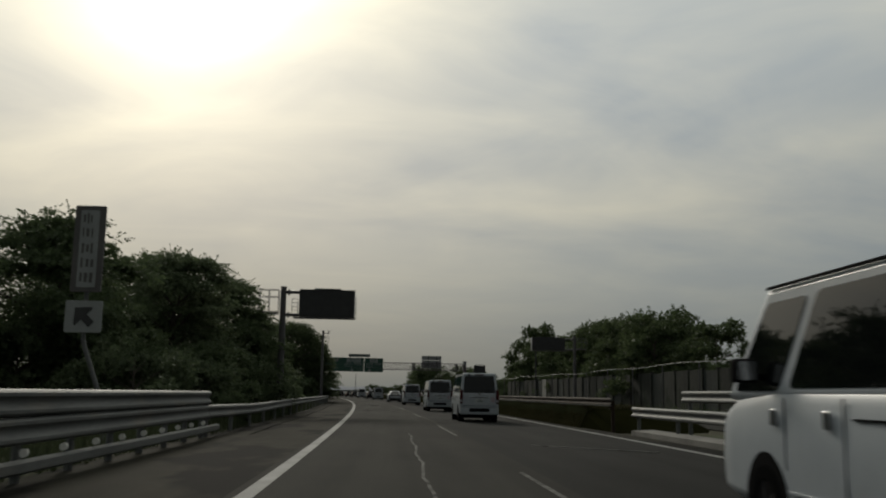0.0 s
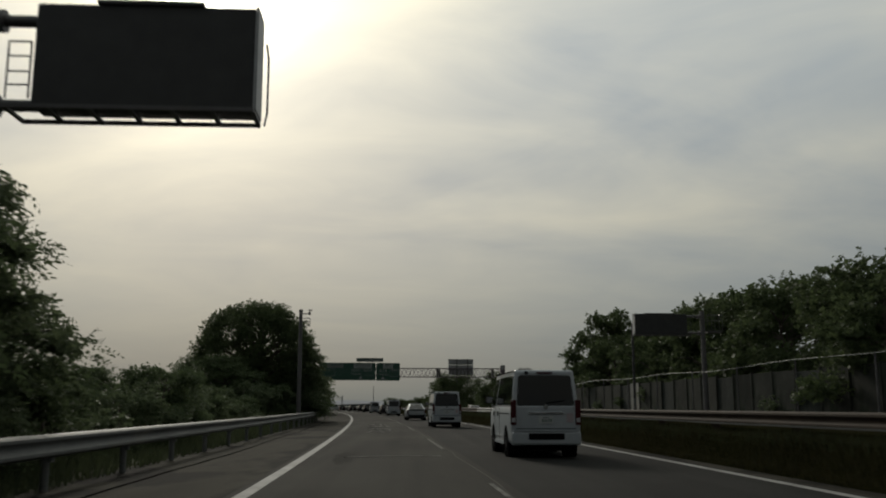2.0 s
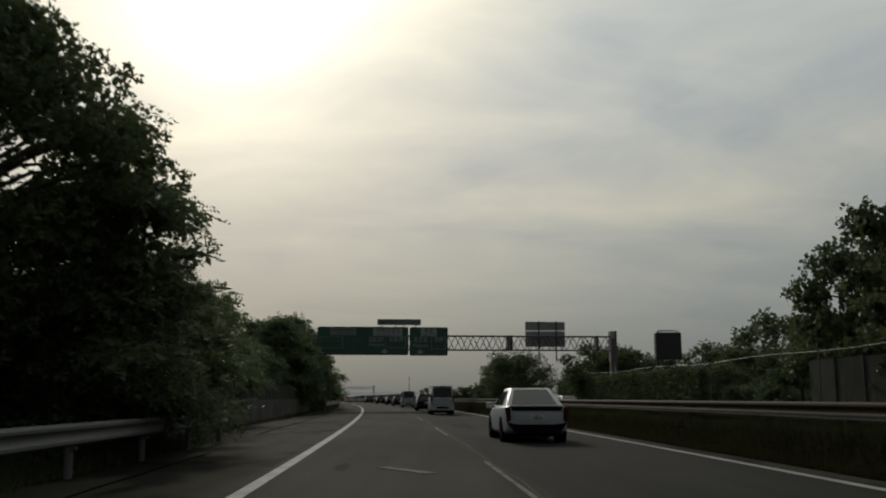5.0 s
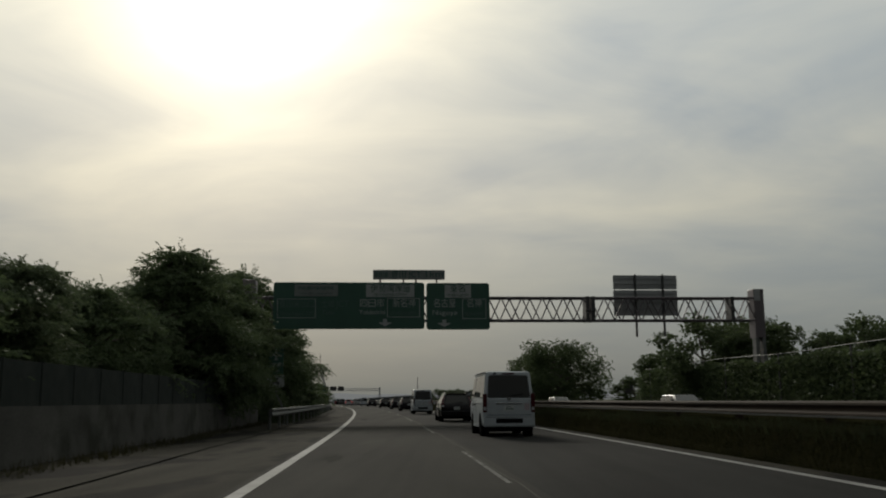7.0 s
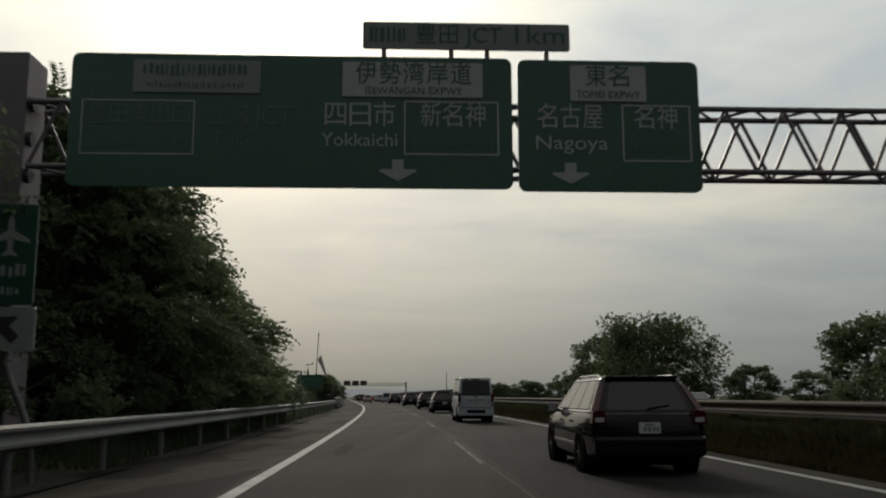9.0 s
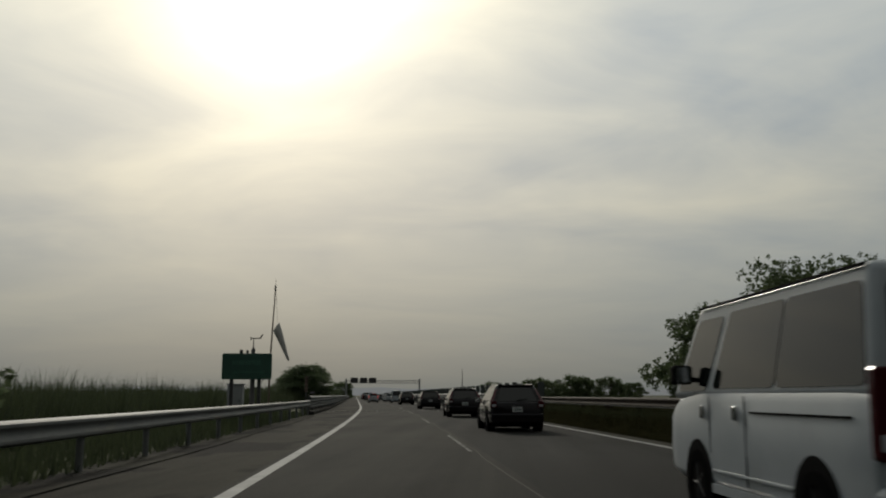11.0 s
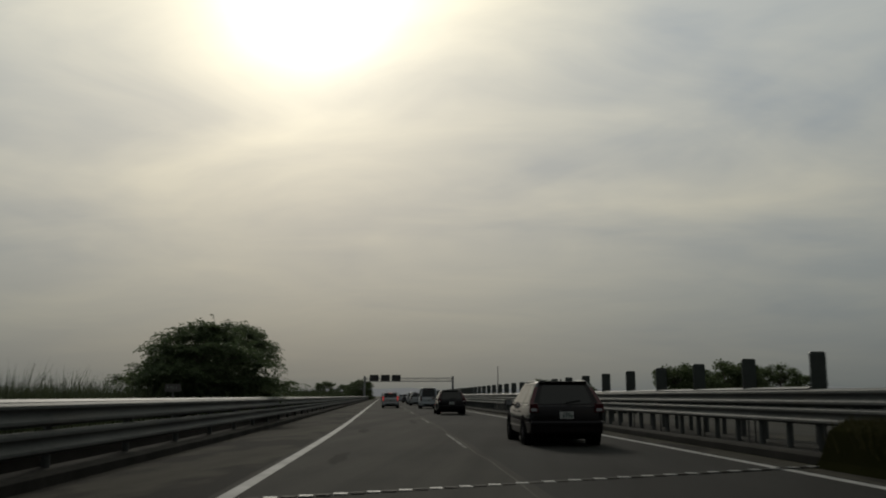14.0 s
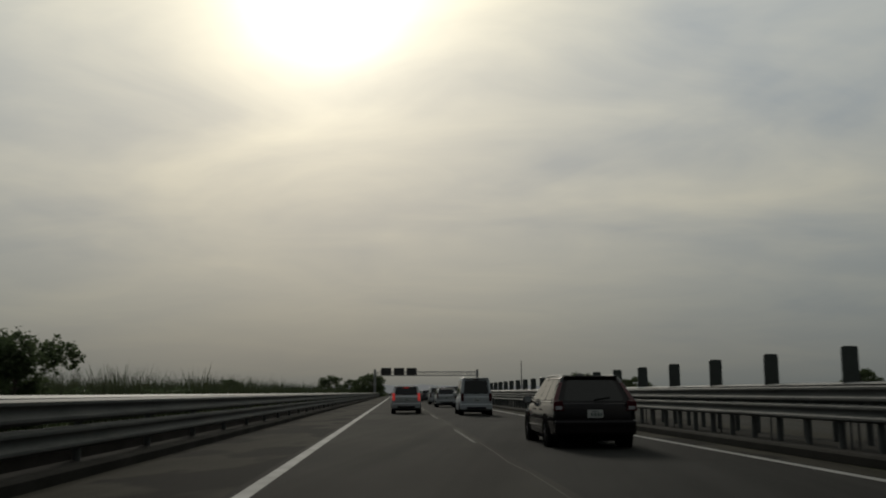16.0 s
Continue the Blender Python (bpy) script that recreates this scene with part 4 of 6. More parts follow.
part("shaft", Solid().tube((0, 0, -0.3), (0, 0, 3.62), 0.145, 0.105, 12), GREYSTEEL, mast, smooth=True)
part("spindle", Solid().tube((0, 0, 3.6), (0, 0, 4.2), 0.025).tube((0, 0, 3.62), (0, 0, 3.72), 0.06, 0.05), DARKSTEEL, mast, smooth=True)
vane = Solid().tube((-0.12, 0, 4.18), (0.34, 0, 4.2), 0.028)
vane.slab([(0.26, 4.16), (0.36, 4.16), (0.5, 4.36), (0.5, 4.42), (0.42, 4.38)], -0.012, 0.012)
vane.tube((-0.14, 0, 4.08), (-0.14, 0, 4.28), 0.02)
part("wind_vane", vane, DARKSTEEL, mast)
part("crossarm", Solid().tube((-0.72, 0, 3.12), (0.18, 0, 3.12), 0.025), DARKSTEEL, mast, smooth=True)
part("rain_gauge", Solid().tube((-0.62, 0, 3.13), (-0.62, 0, 3.58), 0.09, n=14), DARKSTEEL, mast, smooth=True)
part("sensor", Solid().tube((-0.3, 0, 3.13), (-0.3, 0, 3.42), 0.02).tube((-0.3, 0, 3.42), (-0.3, 0, 3.56), 0.09, 0.06, 12), DARKSTEEL, mast)
part("lamp", Solid().box(0.06, -0.06, 3.04, 0.2, 0.06, 3.18), DARKSTEEL, mast)
for z in (2.1, 2.45, 2.80):
    part("rail_bar", Solid().pipe([(-0.31, -0.35, z), (0.66, -0.35, z), (0.66, 0.45, z), (-0.31, 0.45, z), (-0.31, -0.35, z)], 0.016, 6), GREYSTEEL, mast, smooth=True)
for x in (-0.31, 0.0, 0.24, 0.45, 0.66):
    for y in (-0.35, 0.45):
        part("upright", Solid().tube((x, y, 2.1), (x, y, 2.8), 0.014, n=6), GREYSTEEL, mast, smooth=True)
part("platform", Solid().box(-0.33, -0.37, 2.05, 0.68, 0.47, 2.09), GREYSTEEL, mast)
part("strut", Solid().tube((0.05, 0, 1.4), (0.6, 0, 2.05), 0.022), GREYSTEEL, mast, smooth=True)
wind = thing("windsock_pole", at(257.4, -6.62), "thin leaning steel pole with a limp faded windsock", "windsock")
part("shaft", Solid().tube((0, 0, -0.3), (0.05, 0, 3.2), 0.06, 0.05, 12).tube((0.05, 0, 3.2), (0.23, 0, 7.15), 0.045, 0.03, 12).tube((0.23, 0, 7.15), (0.25, 0, 7.62), 0.014, 0.01), BROWNBOX, wind, smooth=True)
part("clamp", Solid().tube((0.04, 0, 3.08), (0.06, 0, 3.42), 0.08, n=12).tube((0.22, 0, 7.0), (0.23, 0, 7.25), 0.055, n=10), DARKSTEEL, wind, smooth=True)
part("cord", Solid().pipe([(0.26, 0, 7.1), (0.31, 0, 6.2), (0.38, 0, 5.2)], 0.008, 5), DARKSTEEL, wind)
sock = Solid()
rings, n = 9, 14
top_l, top_r, tip = Vector((0.16, 0, 4.70)), Vector((0.5, 0, 5.2)), Vector((1.06, 0, 3.1))
pts, faces = [], []
for i in range(rings):
    u = i / (rings - 1)
    c = (top_l + top_r) / 2 * (1 - u) + tip * u
    ax = ((top_r - top_l) / 2) * (1 - u) + Vector((0.055, 0, 0.012)) * u
    for j in range(n):
        a = j * math.tau / n
        w = 1 + 0.07 * math.sin(3 * a + 5 * u)
        pts.append(c + ax * math.cos(a) * w + Vector((0, 0.24 * (1 - u * 0.8), 0)) * math.sin(a) * w)
for i in range(rings - 1):
    for j in range(n):
        faces.append((i * n + j, i * n + (j + 1) % n, (i + 1) * n + (j + 1) % n, (i + 1) * n + j))
sock.put(pts, faces)
so = part("sock", sock, CANVAS, wind, "faded grey canvas windsock hanging limp", smooth=True)
so.modifiers.new("cloth", "SOLIDIFY").thickness = 0.006
km = thing("marker_post", at(266.6, -5.28), "weathered brown box on a thin post behind the rail", "post")
part("post", Solid().tube((0, 0, -0.3), (0, 0, 1.45), 0.04, n=10), DARKSTEEL, km, smooth=True)
part("box", Solid().box(-0.09, -0.09, 1.40, 0.09, 0.09, 2.44), BROWNBOX, km, "weathered brown upright box", bevel=0.015)
for n in range(4):
    part("strap", Solid().box(-0.095, -0.095, 1.52 + n * 0.25, 0.095, 0.095, 1.545 + n * 0.25), RUST, km)
stake = thing("stake", at(106.0, -5.6), "thin white stake standing beside the camera pole", "stake")
part("shaft", Solid().box(-0.03, -0.03, -0.3, 0.03, 0.03, 1.88), SIGNWHITE, stake, bevel=0.006)
small = thing("distance_plate", at(292, -6.45), "small pale distance plate on a post behind the rail", "road sign")
part("panel", Solid().slab(rounded(-0.23, 1.34, 0.23, 1.57, 0.02), 0, 0.02), SIGNFRAME, small)
part("post", Solid().tube((0, 0.05, -0.3), (0, 0.05, 1.5), 0.03), ZINC, small, smooth=True)
bars(small, -0.16, 0.16, 1.39, 1.52, -0.003, SIGNWHITE, 71)

# far gantry with three boards
far = thing("far_gantry", at(545, -3), "distant pale steel sign gantry across the motorway", "gantry")
truss(far, -3.0, 24.0, 5.6, 6.6, 0.0, 1.2, 0.06, 2.2, SIGNBACK)
for x in (-3.0, 24.0):
    part("post", Solid().box(x - 0.3, 0.2, -0.3, x + 0.3, 1.0, 7.2), SIGNBACK, far)
for x in (-1.4, 2.0, 5.3):
    part("board", Solid().slab(rounded(x, 5.7, x + 2.7, 7.6, 0.2), -0.2, -0.1), DARKSTEEL, far)
tall = thing("radio_mast", at(760, 62), "thin lattice radio mast far beyond the motorway", "mast")
part("mast", Solid().tube((0, 0, 0), (0, 0, 17), 0.35, 0.15, 6), GREYSTEEL, tall)

side_sign = thing("roadside_board", at(270, 40.5), "dark upright board on two posts beyond the far lanes", "road sign")
part("panel", Solid().slab(rounded(-0.8, 1.9, 0.8, 3.9, 0.1), 0, 0.12), BLACKFACE, side_sign)
for x in (-0.5, 0.5):
    part("post", Solid().tube((x, 0.15, -0.3), (x, 0.15, 3.6), 0.05), GREYSTEEL, side_sign, smooth=True)


# ---- planting ----
def leaf_mesh(name, centres, size, material, rng, droop=0.3, along=None, broad=0.30):
    """Many small pointed leaves, each folded along its length."""
    n = len(centres)
    d = rng.normal(size=(n, 3))
    d[:, 2] = d[:, 2] * 0.6 - droop
    if along is not None:
        d[:len(along)] = along + d[:len(along)] * 0.18
    d /= np.linalg.norm(d, axis=1)[:, None]
    e = np.cross(d, rng.normal(size=(n, 3)))
    e /= np.linalg.norm(e, axis=1)[:, None] + 1e-9
    l = (size * rng.uniform(0.6, 1.35, n))[:, None]
    tip, side = d * l, e * l * broad
    v = np.stack([centres - tip * 0.5, centres + side, centres + tip * 0.5, centres - side], 1).reshape(-1, 3)
    me = bpy.data.meshes.new(name)
    me.vertices.add(4 * n)
    me.vertices.foreach_set("co", v.astype(np.float32).ravel())
    me.loops.add(4 * n)
    me.loops.foreach_set("vertex_index", np.arange(4 * n, dtype=np.int32))
    me.polygons.add(n)
    me.polygons.foreach_set("loop_start", np.arange(0, 4 * n, 4, dtype=np.int32))
    me.polygons.foreach_set("loop_total", np.full(n, 4, dtype=np.int32))
    me.materials.append(material)
    me.update(calc_edges=True)
    return me


def make_tree(seed, height, radius, clear, layers, leaves, size, material, flat=0.6, puffs=26, label="", name="tree", category="tree", umbrella=False):
    """Trunk and limbs that end in leaf clumps; flat sets how level the clumps lie; an umbrella bears most of them on a domed shell."""
    rng = np.random.default_rng(seed)
    t = thing(name, at(0, -300), label, category, "roadside trees")
    wood = Solid()
    top = Vector((rng.normal() * 0.1 * radius, rng.normal() * 0.1 * radius, height * 0.86))
    wood.tube((0, 0, -0.3), top * 0.5 + Vector((rng.normal() * 0.15, 0, 0)), height * 0.026, height * 0.018, 8)
    wood.tube(top * 0.5 + Vector((0, 0, 0)), top, height * 0.018, height * 0.005, 7)
    cs, rs = [], []
    for i in range(puffs):
        u = (i + 0.5) / puffs
        zc = clear + (height - clear) * (0.06 + 0.88 * u)
        w = math.sqrt(max(0.06, 1 - max(0, u - 0.45) ** 2 / 0.42)) * min(1, 0.72 + u) if flat > 0.6 else math.sin(math.pi * min(0.96, 0.20 + 0.74 * u)) ** 0.75
        ang = i * 2.399 + rng.normal() * 0.35
        rr = radius * w * (rng.uniform(0.35, 0.98) if flat < 0.6 else rng.uniform(0.45, 1.0))
        c = Vector((math.cos(ang) * rr, math.sin(ang) * rr, zc - 0.06 * rr + rng.normal() * 0.2))
        r = radius * (rng.uniform(0.22, 0.40) if flat < 0.6 else rng.uniform(0.22, 0.38))
        if umbrella:
            v = u / 0.68
            if v < 1:
                tilt = math.acos(1 - 0.92 * v)
                c = Vector((math.sin(tilt) * math.cos(ang) * radius * 0.84, math.sin(tilt) * math.sin(ang) * radius * 0.84, height * (0.53 + 0.41 * math.cos(tilt))))
                r = radius * rng.uniform(0.17, 0.23)
            else:
                rr = radius * rng.uniform(0.25, 0.85)
                c = Vector((math.cos(ang) * rr, math.sin(ang) * rr, rng.uniform(0.16, 0.55) * height))
                r = radius * rng.uniform(0.20, 0.30)
            zc = c.z
        cs.append(c), rs.append(r)
        root = top * min(0.95, max(0.2, (zc - 0.28 * rr) / height))
        knee = root.lerp(c, 0.55) + Vector((0, 0, 0.10 * rr))
        wood.tube(root, knee, height * 0.008, height * 0.005, 5)
        wood.tube(knee, c, height * 0.005, height * 0.0018, 5)
    # twigs stand on the clumps' outsides and carry leaves along their length
    k = 14 if layers > 1.5 else 12
    twigs = leaves // k
    per = np.array(rs) ** 2
    pick = rng.choice(len(cs), twigs, p=per / per.sum())
    dirs = rng.normal(size=(twigs, 3))
    dirs[:, 2] = np.abs(dirs[:, 2]) * rng.choice((1, 1, -1), twigs)
    dirs /= np.linalg.norm(dirs, axis=1)[:, None]
    rad = rng.uniform(0.15, 1.0, twigs) ** 0.33
    root = np.array([tuple(c) for c in cs])[pick] + dirs * (rad * np.array(rs)[pick])[:, None] * np.array((1, 1, flat))
    way = dirs * np.array((1, 1, 0.35)) + rng.normal(size=(twigs, 3)) * 0.35
    way[:, 2] += 0.10 if layers > 1.5 else -0.12 * layers
    way /= np.linalg.norm(way, axis=1)[:, None]
    frond = layers > 1.5
    long = rng.uniform(0.55, 1.15, twigs) * size * (4.4 if frond else 1.5)
    u = (np.arange(k) + 0.5) / k
    pos = root[:, None, :] + way[:, None, :] * (long[:, None] * u)[:, :, None]
    along = None
    if frond:
        # leaflets stand in pairs on both sides of an arching stalk
        across = np.cross(way, rng.normal(size=(twigs, 3)) * 0.5 + np.array((0, 0, 1.0)))
        across /= np.linalg.norm(across, axis=1)[:, None] + 1e-9
        hand = np.where(np.arange(k) % 2 == 0, 1.0, -1.0)
        lead = across[:, None, :] * hand[None, :, None] + way[:, None, :] * 0.55
        lead[:, :, 2] -= 0.25
        along = lead / np.linalg.norm(lead, axis=2)[:, :, None]
        pos = pos + along * size * 0.5
    else:
        pos = pos + rng.normal(size=pos.shape) * size * 0.42
    pos[:, :, 2] -= (u ** 2 * long[:, None]) * (0.26 if frond else 0.16 * layers)
    pos = pos.reshape(-1, 3)
    pos[:, 2] -= layers * np.sum(pos[:, :2] ** 2, axis=1) / max(radius, 0.1) * 0.05
    keep = pos[:, 2] > 0.05
    pos = pos[keep]
    if frond:
        along = along.reshape(-1, 3)[keep]
    # broad inner leaves close the heart of each clump
    m = leaves // 3
    core = rng.choice(len(cs), m, p=per / per.sum())
    cd = rng.normal(size=(m, 3))
    cd /= np.linalg.norm(cd, axis=1)[:, None]
    heart = np.array([tuple(c) for c in cs])[core] + cd * (rng.uniform(0, 0.82, m) * np.array(rs)[core])[:, None] * np.array((1, 1, flat * 0.9))
    heart[:, 2] -= layers * np.sum(heart[:, :2] ** 2, axis=1) / max(radius, 0.1) * 0.05
    heart = heart[heart[:, 2] > 0.15]
    sizes = np.concatenate([np.full(len(pos), size), np.full(len(heart), size * 1.75)])
    pos = np.concatenate([pos, heart])
    tr = part("trunk", wood, BARK, t, smooth=True)
    cr = new("crown", leaf_mesh("crown", pos, sizes, material, rng, along=along, broad=0.21 if frond else 0.30))
    cr.parent = t
    return t


round_tree = make_tree(1, 10.3, 5.9, 1.6, 0.6, 84000, 0.13, LEAF_D, 0.72, 120, "broad umbrella-shaped dark evergreen tree behind the guard rail", umbrella=True)
round_tree2 = make_tree(2, 9.4, 5.2, 1.2, 1.0, 22000, 0.18, LEAF_A, 0.66, 38, "broad rounded dark tree with a domed crown")
feather = make_tree(3, 8.4, 3.4, 1.0, 2.2, 30000, 0.18, LEAF_B, 0.36, 44, "slender leafy tree with drooping feathery layers")
feather2 = make_tree(4, 7.6, 3.0, 0.8, 2.4, 28000, 0.17, LEAF_A, 0.34, 38, "leafy roadside tree with layered feathery boughs")
feather3 = make_tree(5, 7.0, 3.6, 0.5, 1.8, 29000, 0.18, LEAF_B, 0.36, 38, "spreading leafy tree with airy ragged crown")
shrub = make_tree(6, 3.6, 2.2, 0.0, 0.8, 8500, 0.14, LEAF_B, 0.7, 18, "dense green shrub among roadside undergrowth", "shrub", "shrub")
shrub2 = make_tree(7, 2.6, 2.4, 0.0, 0.6, 8500, 0.13, LEAF_A, 0.75, 18, "low dark shrub among roadside undergrowth", "shrub", "shrub")
distant = make_tree(8, 9.0, 5.0, 0.6, 0.8, 12000, 0.25, LEAF_D, 0.7, 26, "dark leafy tree beyond the far carriageway")
distant2 = make_tree(9, 8.0, 4.4, 0.4, 1.2, 12000, 0.24, LEAF_D, 0.6, 24, "dark bushy tree beyond the far carriageway")
dome = make_tree(10, 9.7, 7.4, 0.5, 0.8, 40000, 0.20, LEAF_D, 0.72, 80, "broad domed dark tree beyond the far carriageway")
used = set()


def plant(kind, s, d, h=1.0, w=None, turn=None):
    k = (len(used) * 67 % 360) if turn is None else turn
    m = at(s, d, 0, k) @ Matrix.Diagonal((w or h, w or h, h, 1))
    used.add((s, d))
    if kind.name in [u for u in used if isinstance(u, str)]:
        return copy_thing(kind, m)
    used.add(kind.name)
    kind.matrix_basis = m
    return kind


rnd = random.Random(11)
# wood on the near side, up to the message board
for s, d, kind, h in ((29, -16.5, feather, 1.06), (36, -13.5, feather3, 1.15), (33, -21, round_tree2, 0.95), (43, -10.0, feather2, 1.02), (44.5, -15, feather, 0.86), (52, -8.9, feather, 0.84),
                      (52.5, -13.2, feather, 1.0), (55.3, -8.0, feather2, 0.74), (58, -9.2, feather3, 0.6), (63, -11, feather2, 0.56), (40, -19, feather, 0.72), (60, -16, feather, 0.5),
                      (69, -13, feather3, 0.40), (77, -13, feather2, 0.36), (85, -14, feather3, 0.38), (93, -13, feather2, 0.38), (66, -19, round_tree2, 0.36)):
    plant(kind, s, d, h)
# the domed evergreens at the camera pole and their skirts
for s, d, kind, h, w in ((115.5, -9.9, round_tree, 0.95, 0.90), (117, -13.2, round_tree2, 0.62, 0.8), (108, -11.5, feather3, 0.62, 0.8), (116.5, -6.3, feather2, 0.80, 0.85), (120, -6.9, feather3, 0.6, 0.7), (123, -8.2, feather2, 0.66, 0.8)):
    plant(kind, s, d, h, w)
# beyond the retaining wall
for s, d, kind, h in ((131, -9.6, feather3, 0.78), (140.5, -8.9, feather, 0.70), (141, -12.5, round_tree2, 0.8), (146, -10, feather2, 0.68), (151, -10.5, feather3, 0.64), (157, -9.9, feather2, 0.65), (163, -9.8, feather3, 0.62),
                      (168, -9.4, feather2, 0.62), (172.5, -8.9, feather, 0.87), (175.5, -9.2, feather3, 0.80), (179.5, -8.4, feather, 0.84), (183.5, -9.0, feather2, 0.92), (187, -12.2, feather, 1.0), (188, -17.5, feather3, 0.96), (190, -21.5, feather2, 0.92), (184, -10.5, feather2, 0.8), (182.5, -25, feather3, 1.1), (195, -9.7, feather, 1.13), (198.5, -9.0, feather2, 1.14), (201.5, -8.5, feather3, 1.0),
                      (206, -8.0, feather2, 0.84), (210, -7.7, feather3, 0.69), (214, -7.6, feather2, 0.56), (204, -12, feather, 0.95), (190, -13, round_tree2, 0.9), (219, -9.5, feather3, 0.45)):
    plant(kind, s, d, h)
# undergrowth
for i in range(64):
    s = 30 + i * 3.1
    if 118 < s < 187:
        d = -10.4 - rnd.uniform(0, 1.4)
    else:
        d = -7.5 - rnd.uniform(0, 2.0)
    if s < 222:
        h = rnd.uniform(0.75, 1.15)
        plant(shrub if i % 2 else shrub2, s, d, h * (0.82 if s < 79 else 0.68) if 64 < s < 104 else h)
for i in range(22):
    plant(shrub2 if i % 2 else shrub, 26 + i * 7.5, -12.5 - rnd.uniform(0, 5), rnd.uniform(0.5, 0.7) if 5 <= i <= 13 else rnd.uniform(1.1, 1.5))
# the lone tree by the bridge and its outliers
for s, d, kind, h, w in ((313, -9.4, feather3, 0.52, 0.62), (304.5, -8.4, feather3, 0.545, 0.78), (308, -7.2, feather2, 0.60, 0.64), (306, -9.6, feather2, 0.42, 0.55), (315, -7.0, shrub, 0.62, 0.8), (325, -8.8, shrub, 0.76, 0.8), (333, -7.4, shrub, 0.4, 0.6), (318, -9.5, shrub2, 0.8, 0.9)):
    plant(kind, s, d, h, w)
# belt beyond the far carriageway
for s, d, h in ((62, 31, 0.9), (70, 34, 1.0), (78, 30, 1.08), (86, 26.8, 1.16), (91, 29.5, 1.14), (96, 33, 1.3), (104, 30, 1.40), (111, 33, 1.12), (118, 30, 1.50), (126, 32, 1.50), (133, 30, 0.90), (142, 28.4, 1.24), (148, 29.0, 1.74), (149, 33, 1.08), (153, 38, 1.2), (158, 31, 1.0), (166, 34, 0.95),
               (174, 31, 0.75), (182, 33, 0.74), (190, 29, 0.74), (195, 26.2, 0.66), (199, 24.6, 0.72), (202, 31, 0.76), (210, 36, 0.66), (216, 33, 0.74), (223, 29, 0.6), (205, 41, 0.78), (185, 40, 0.95), (170, 43, 0.9)):
    plant(distant if int(s) % 2 else distant2, s, d, h, min(h, 1.3) if h > 1.2 else h)
for i in range(26):
    plant(shrub2 if i % 2 else shrub, 44 + i * 7.0, 26.2 + rnd.uniform(0, 2), rnd.uniform(0.9, 1.4))
plant(dome, 260.0, 27.0, 0.93, 0.96)
for s, d, h, w in ((262, 38.5, 0.6, 0.8), (260, 44, 0.5, 0.7), (278, 25.6, 0.72, 0.80), (281, 28.4, 0.84, 0.92), (284, 33.5, 0.74, 0.95)):
    plant(distant if int(s) % 2 else distant2, s, d, h, w)
for i, (s, d, h) in enumerate(((338, 23.5, 0.36), (342, 27, 0.40), (346, 31, 0.42), (350, 35, 0.38), (354, 39, 0.41), (360, 44, 0.45), (340, 25, 0.34), (344, 29, 0.38), (349, 33, 0.39))):
    plant(distant2 if i % 2 else distant, s, d, h, h * 1.2)
# far clumps and the wooded knoll where the motorway runs out
for s, d, h in ((560, -7, 0.62), (570, -10, 0.78), (580, -14, 0.7), (575, -20, 0.6), (590, -5.5, 0.5), (470, -30, 0.5), (520, -38, 0.5), (480, 44, 0.5), (500, 52, 0.6), (540, 47, 0.6), (420, 60, 0.55), (440, 70, 0.6)):
    plant(distant if int(s + d) % 2 else distant2, s, d, h, h * 1.25)


def blades(name, boxes, per, lo, hi, wide, material, seed, label, bank=None):
    """Upright grass blades or reeds strewn over stretches of (s0, s1, d0, d1)."""
    rng = np.random.default_rng(seed)
    vs = []
    for s0, s1, d0, d1 in boxes:
        n = int((s1 - s0) * (d1 - d0) * per)
        s, d = rng.uniform(s0, s1, n), rng.uniform(d0, d1, n)
        x, y = spots(s, d)
        patch = 0.75 + 0.35 * np.sin(s * 0.9 + d * 2) * np.sin(s * 0.37 - d)
        h = rng.uniform(lo, hi, n) * patch
        t = rng.uniform(0, math.tau, n)
        lean = rng.normal(size=(n, 2)) * 0.28 * h[:, None]
        ox, oy = np.cos(t) * wide, np.sin(t) * wide
        rise = np.interp(d, [q[0] for q in bank], [q[1] for q in bank]) if bank else np.zeros(n)
        base, h = rise - 0.07, h + rise
        vs.append(np.stack([np.stack([x - ox, y - oy, base], 1), np.stack([x + ox, y + oy, base], 1), np.stack([x + lean[:, 0], y + lean[:, 1], h], 1)], 1))
    v = np.concatenate(vs).reshape(-1, 3)
    n = len(v) // 3
    me = bpy.data.meshes.new(name)
    me.vertices.add(3 * n)
    me.vertices.foreach_set("co", v.astype(np.float32).ravel())
    me.loops.add(3 * n)
    me.loops.foreach_set("vertex_index", np.arange(3 * n, dtype=np.int32))
    me.polygons.add(n)
    me.polygons.foreach_set("loop_start", np.arange(0, 3 * n, 3, dtype=np.int32))
    me.polygons.foreach_set("loop_total", np.full(n, 3, dtype=np.int32))
    me.materials.append(material)
    me.update(calc_edges=True)
    return tagged(new(name, me), label, "grass", kind="stuff")


blades("median_grass", [(34.6, 280, 7.36, 10.2)], 260, 0.05, 0.17, 0.016, LEAF_C, 1, "dry brown-green grass on the median", BANK_LINE)
blades("bank_grass", [(34.6, 262, 7.05, 7.44)], 2200, 0.07, 0.22, 0.009, LEAF_C, 8, "dense dry grass on the steep median bank", BANK_LINE)
blades("rail_grass", [(34.6, 262, 7.28, 7.38)], 900, 0.16, 0.36, 0.008, LEAF_E, 9, "longer green grass growing up under the guard rail", BANK_LINE)
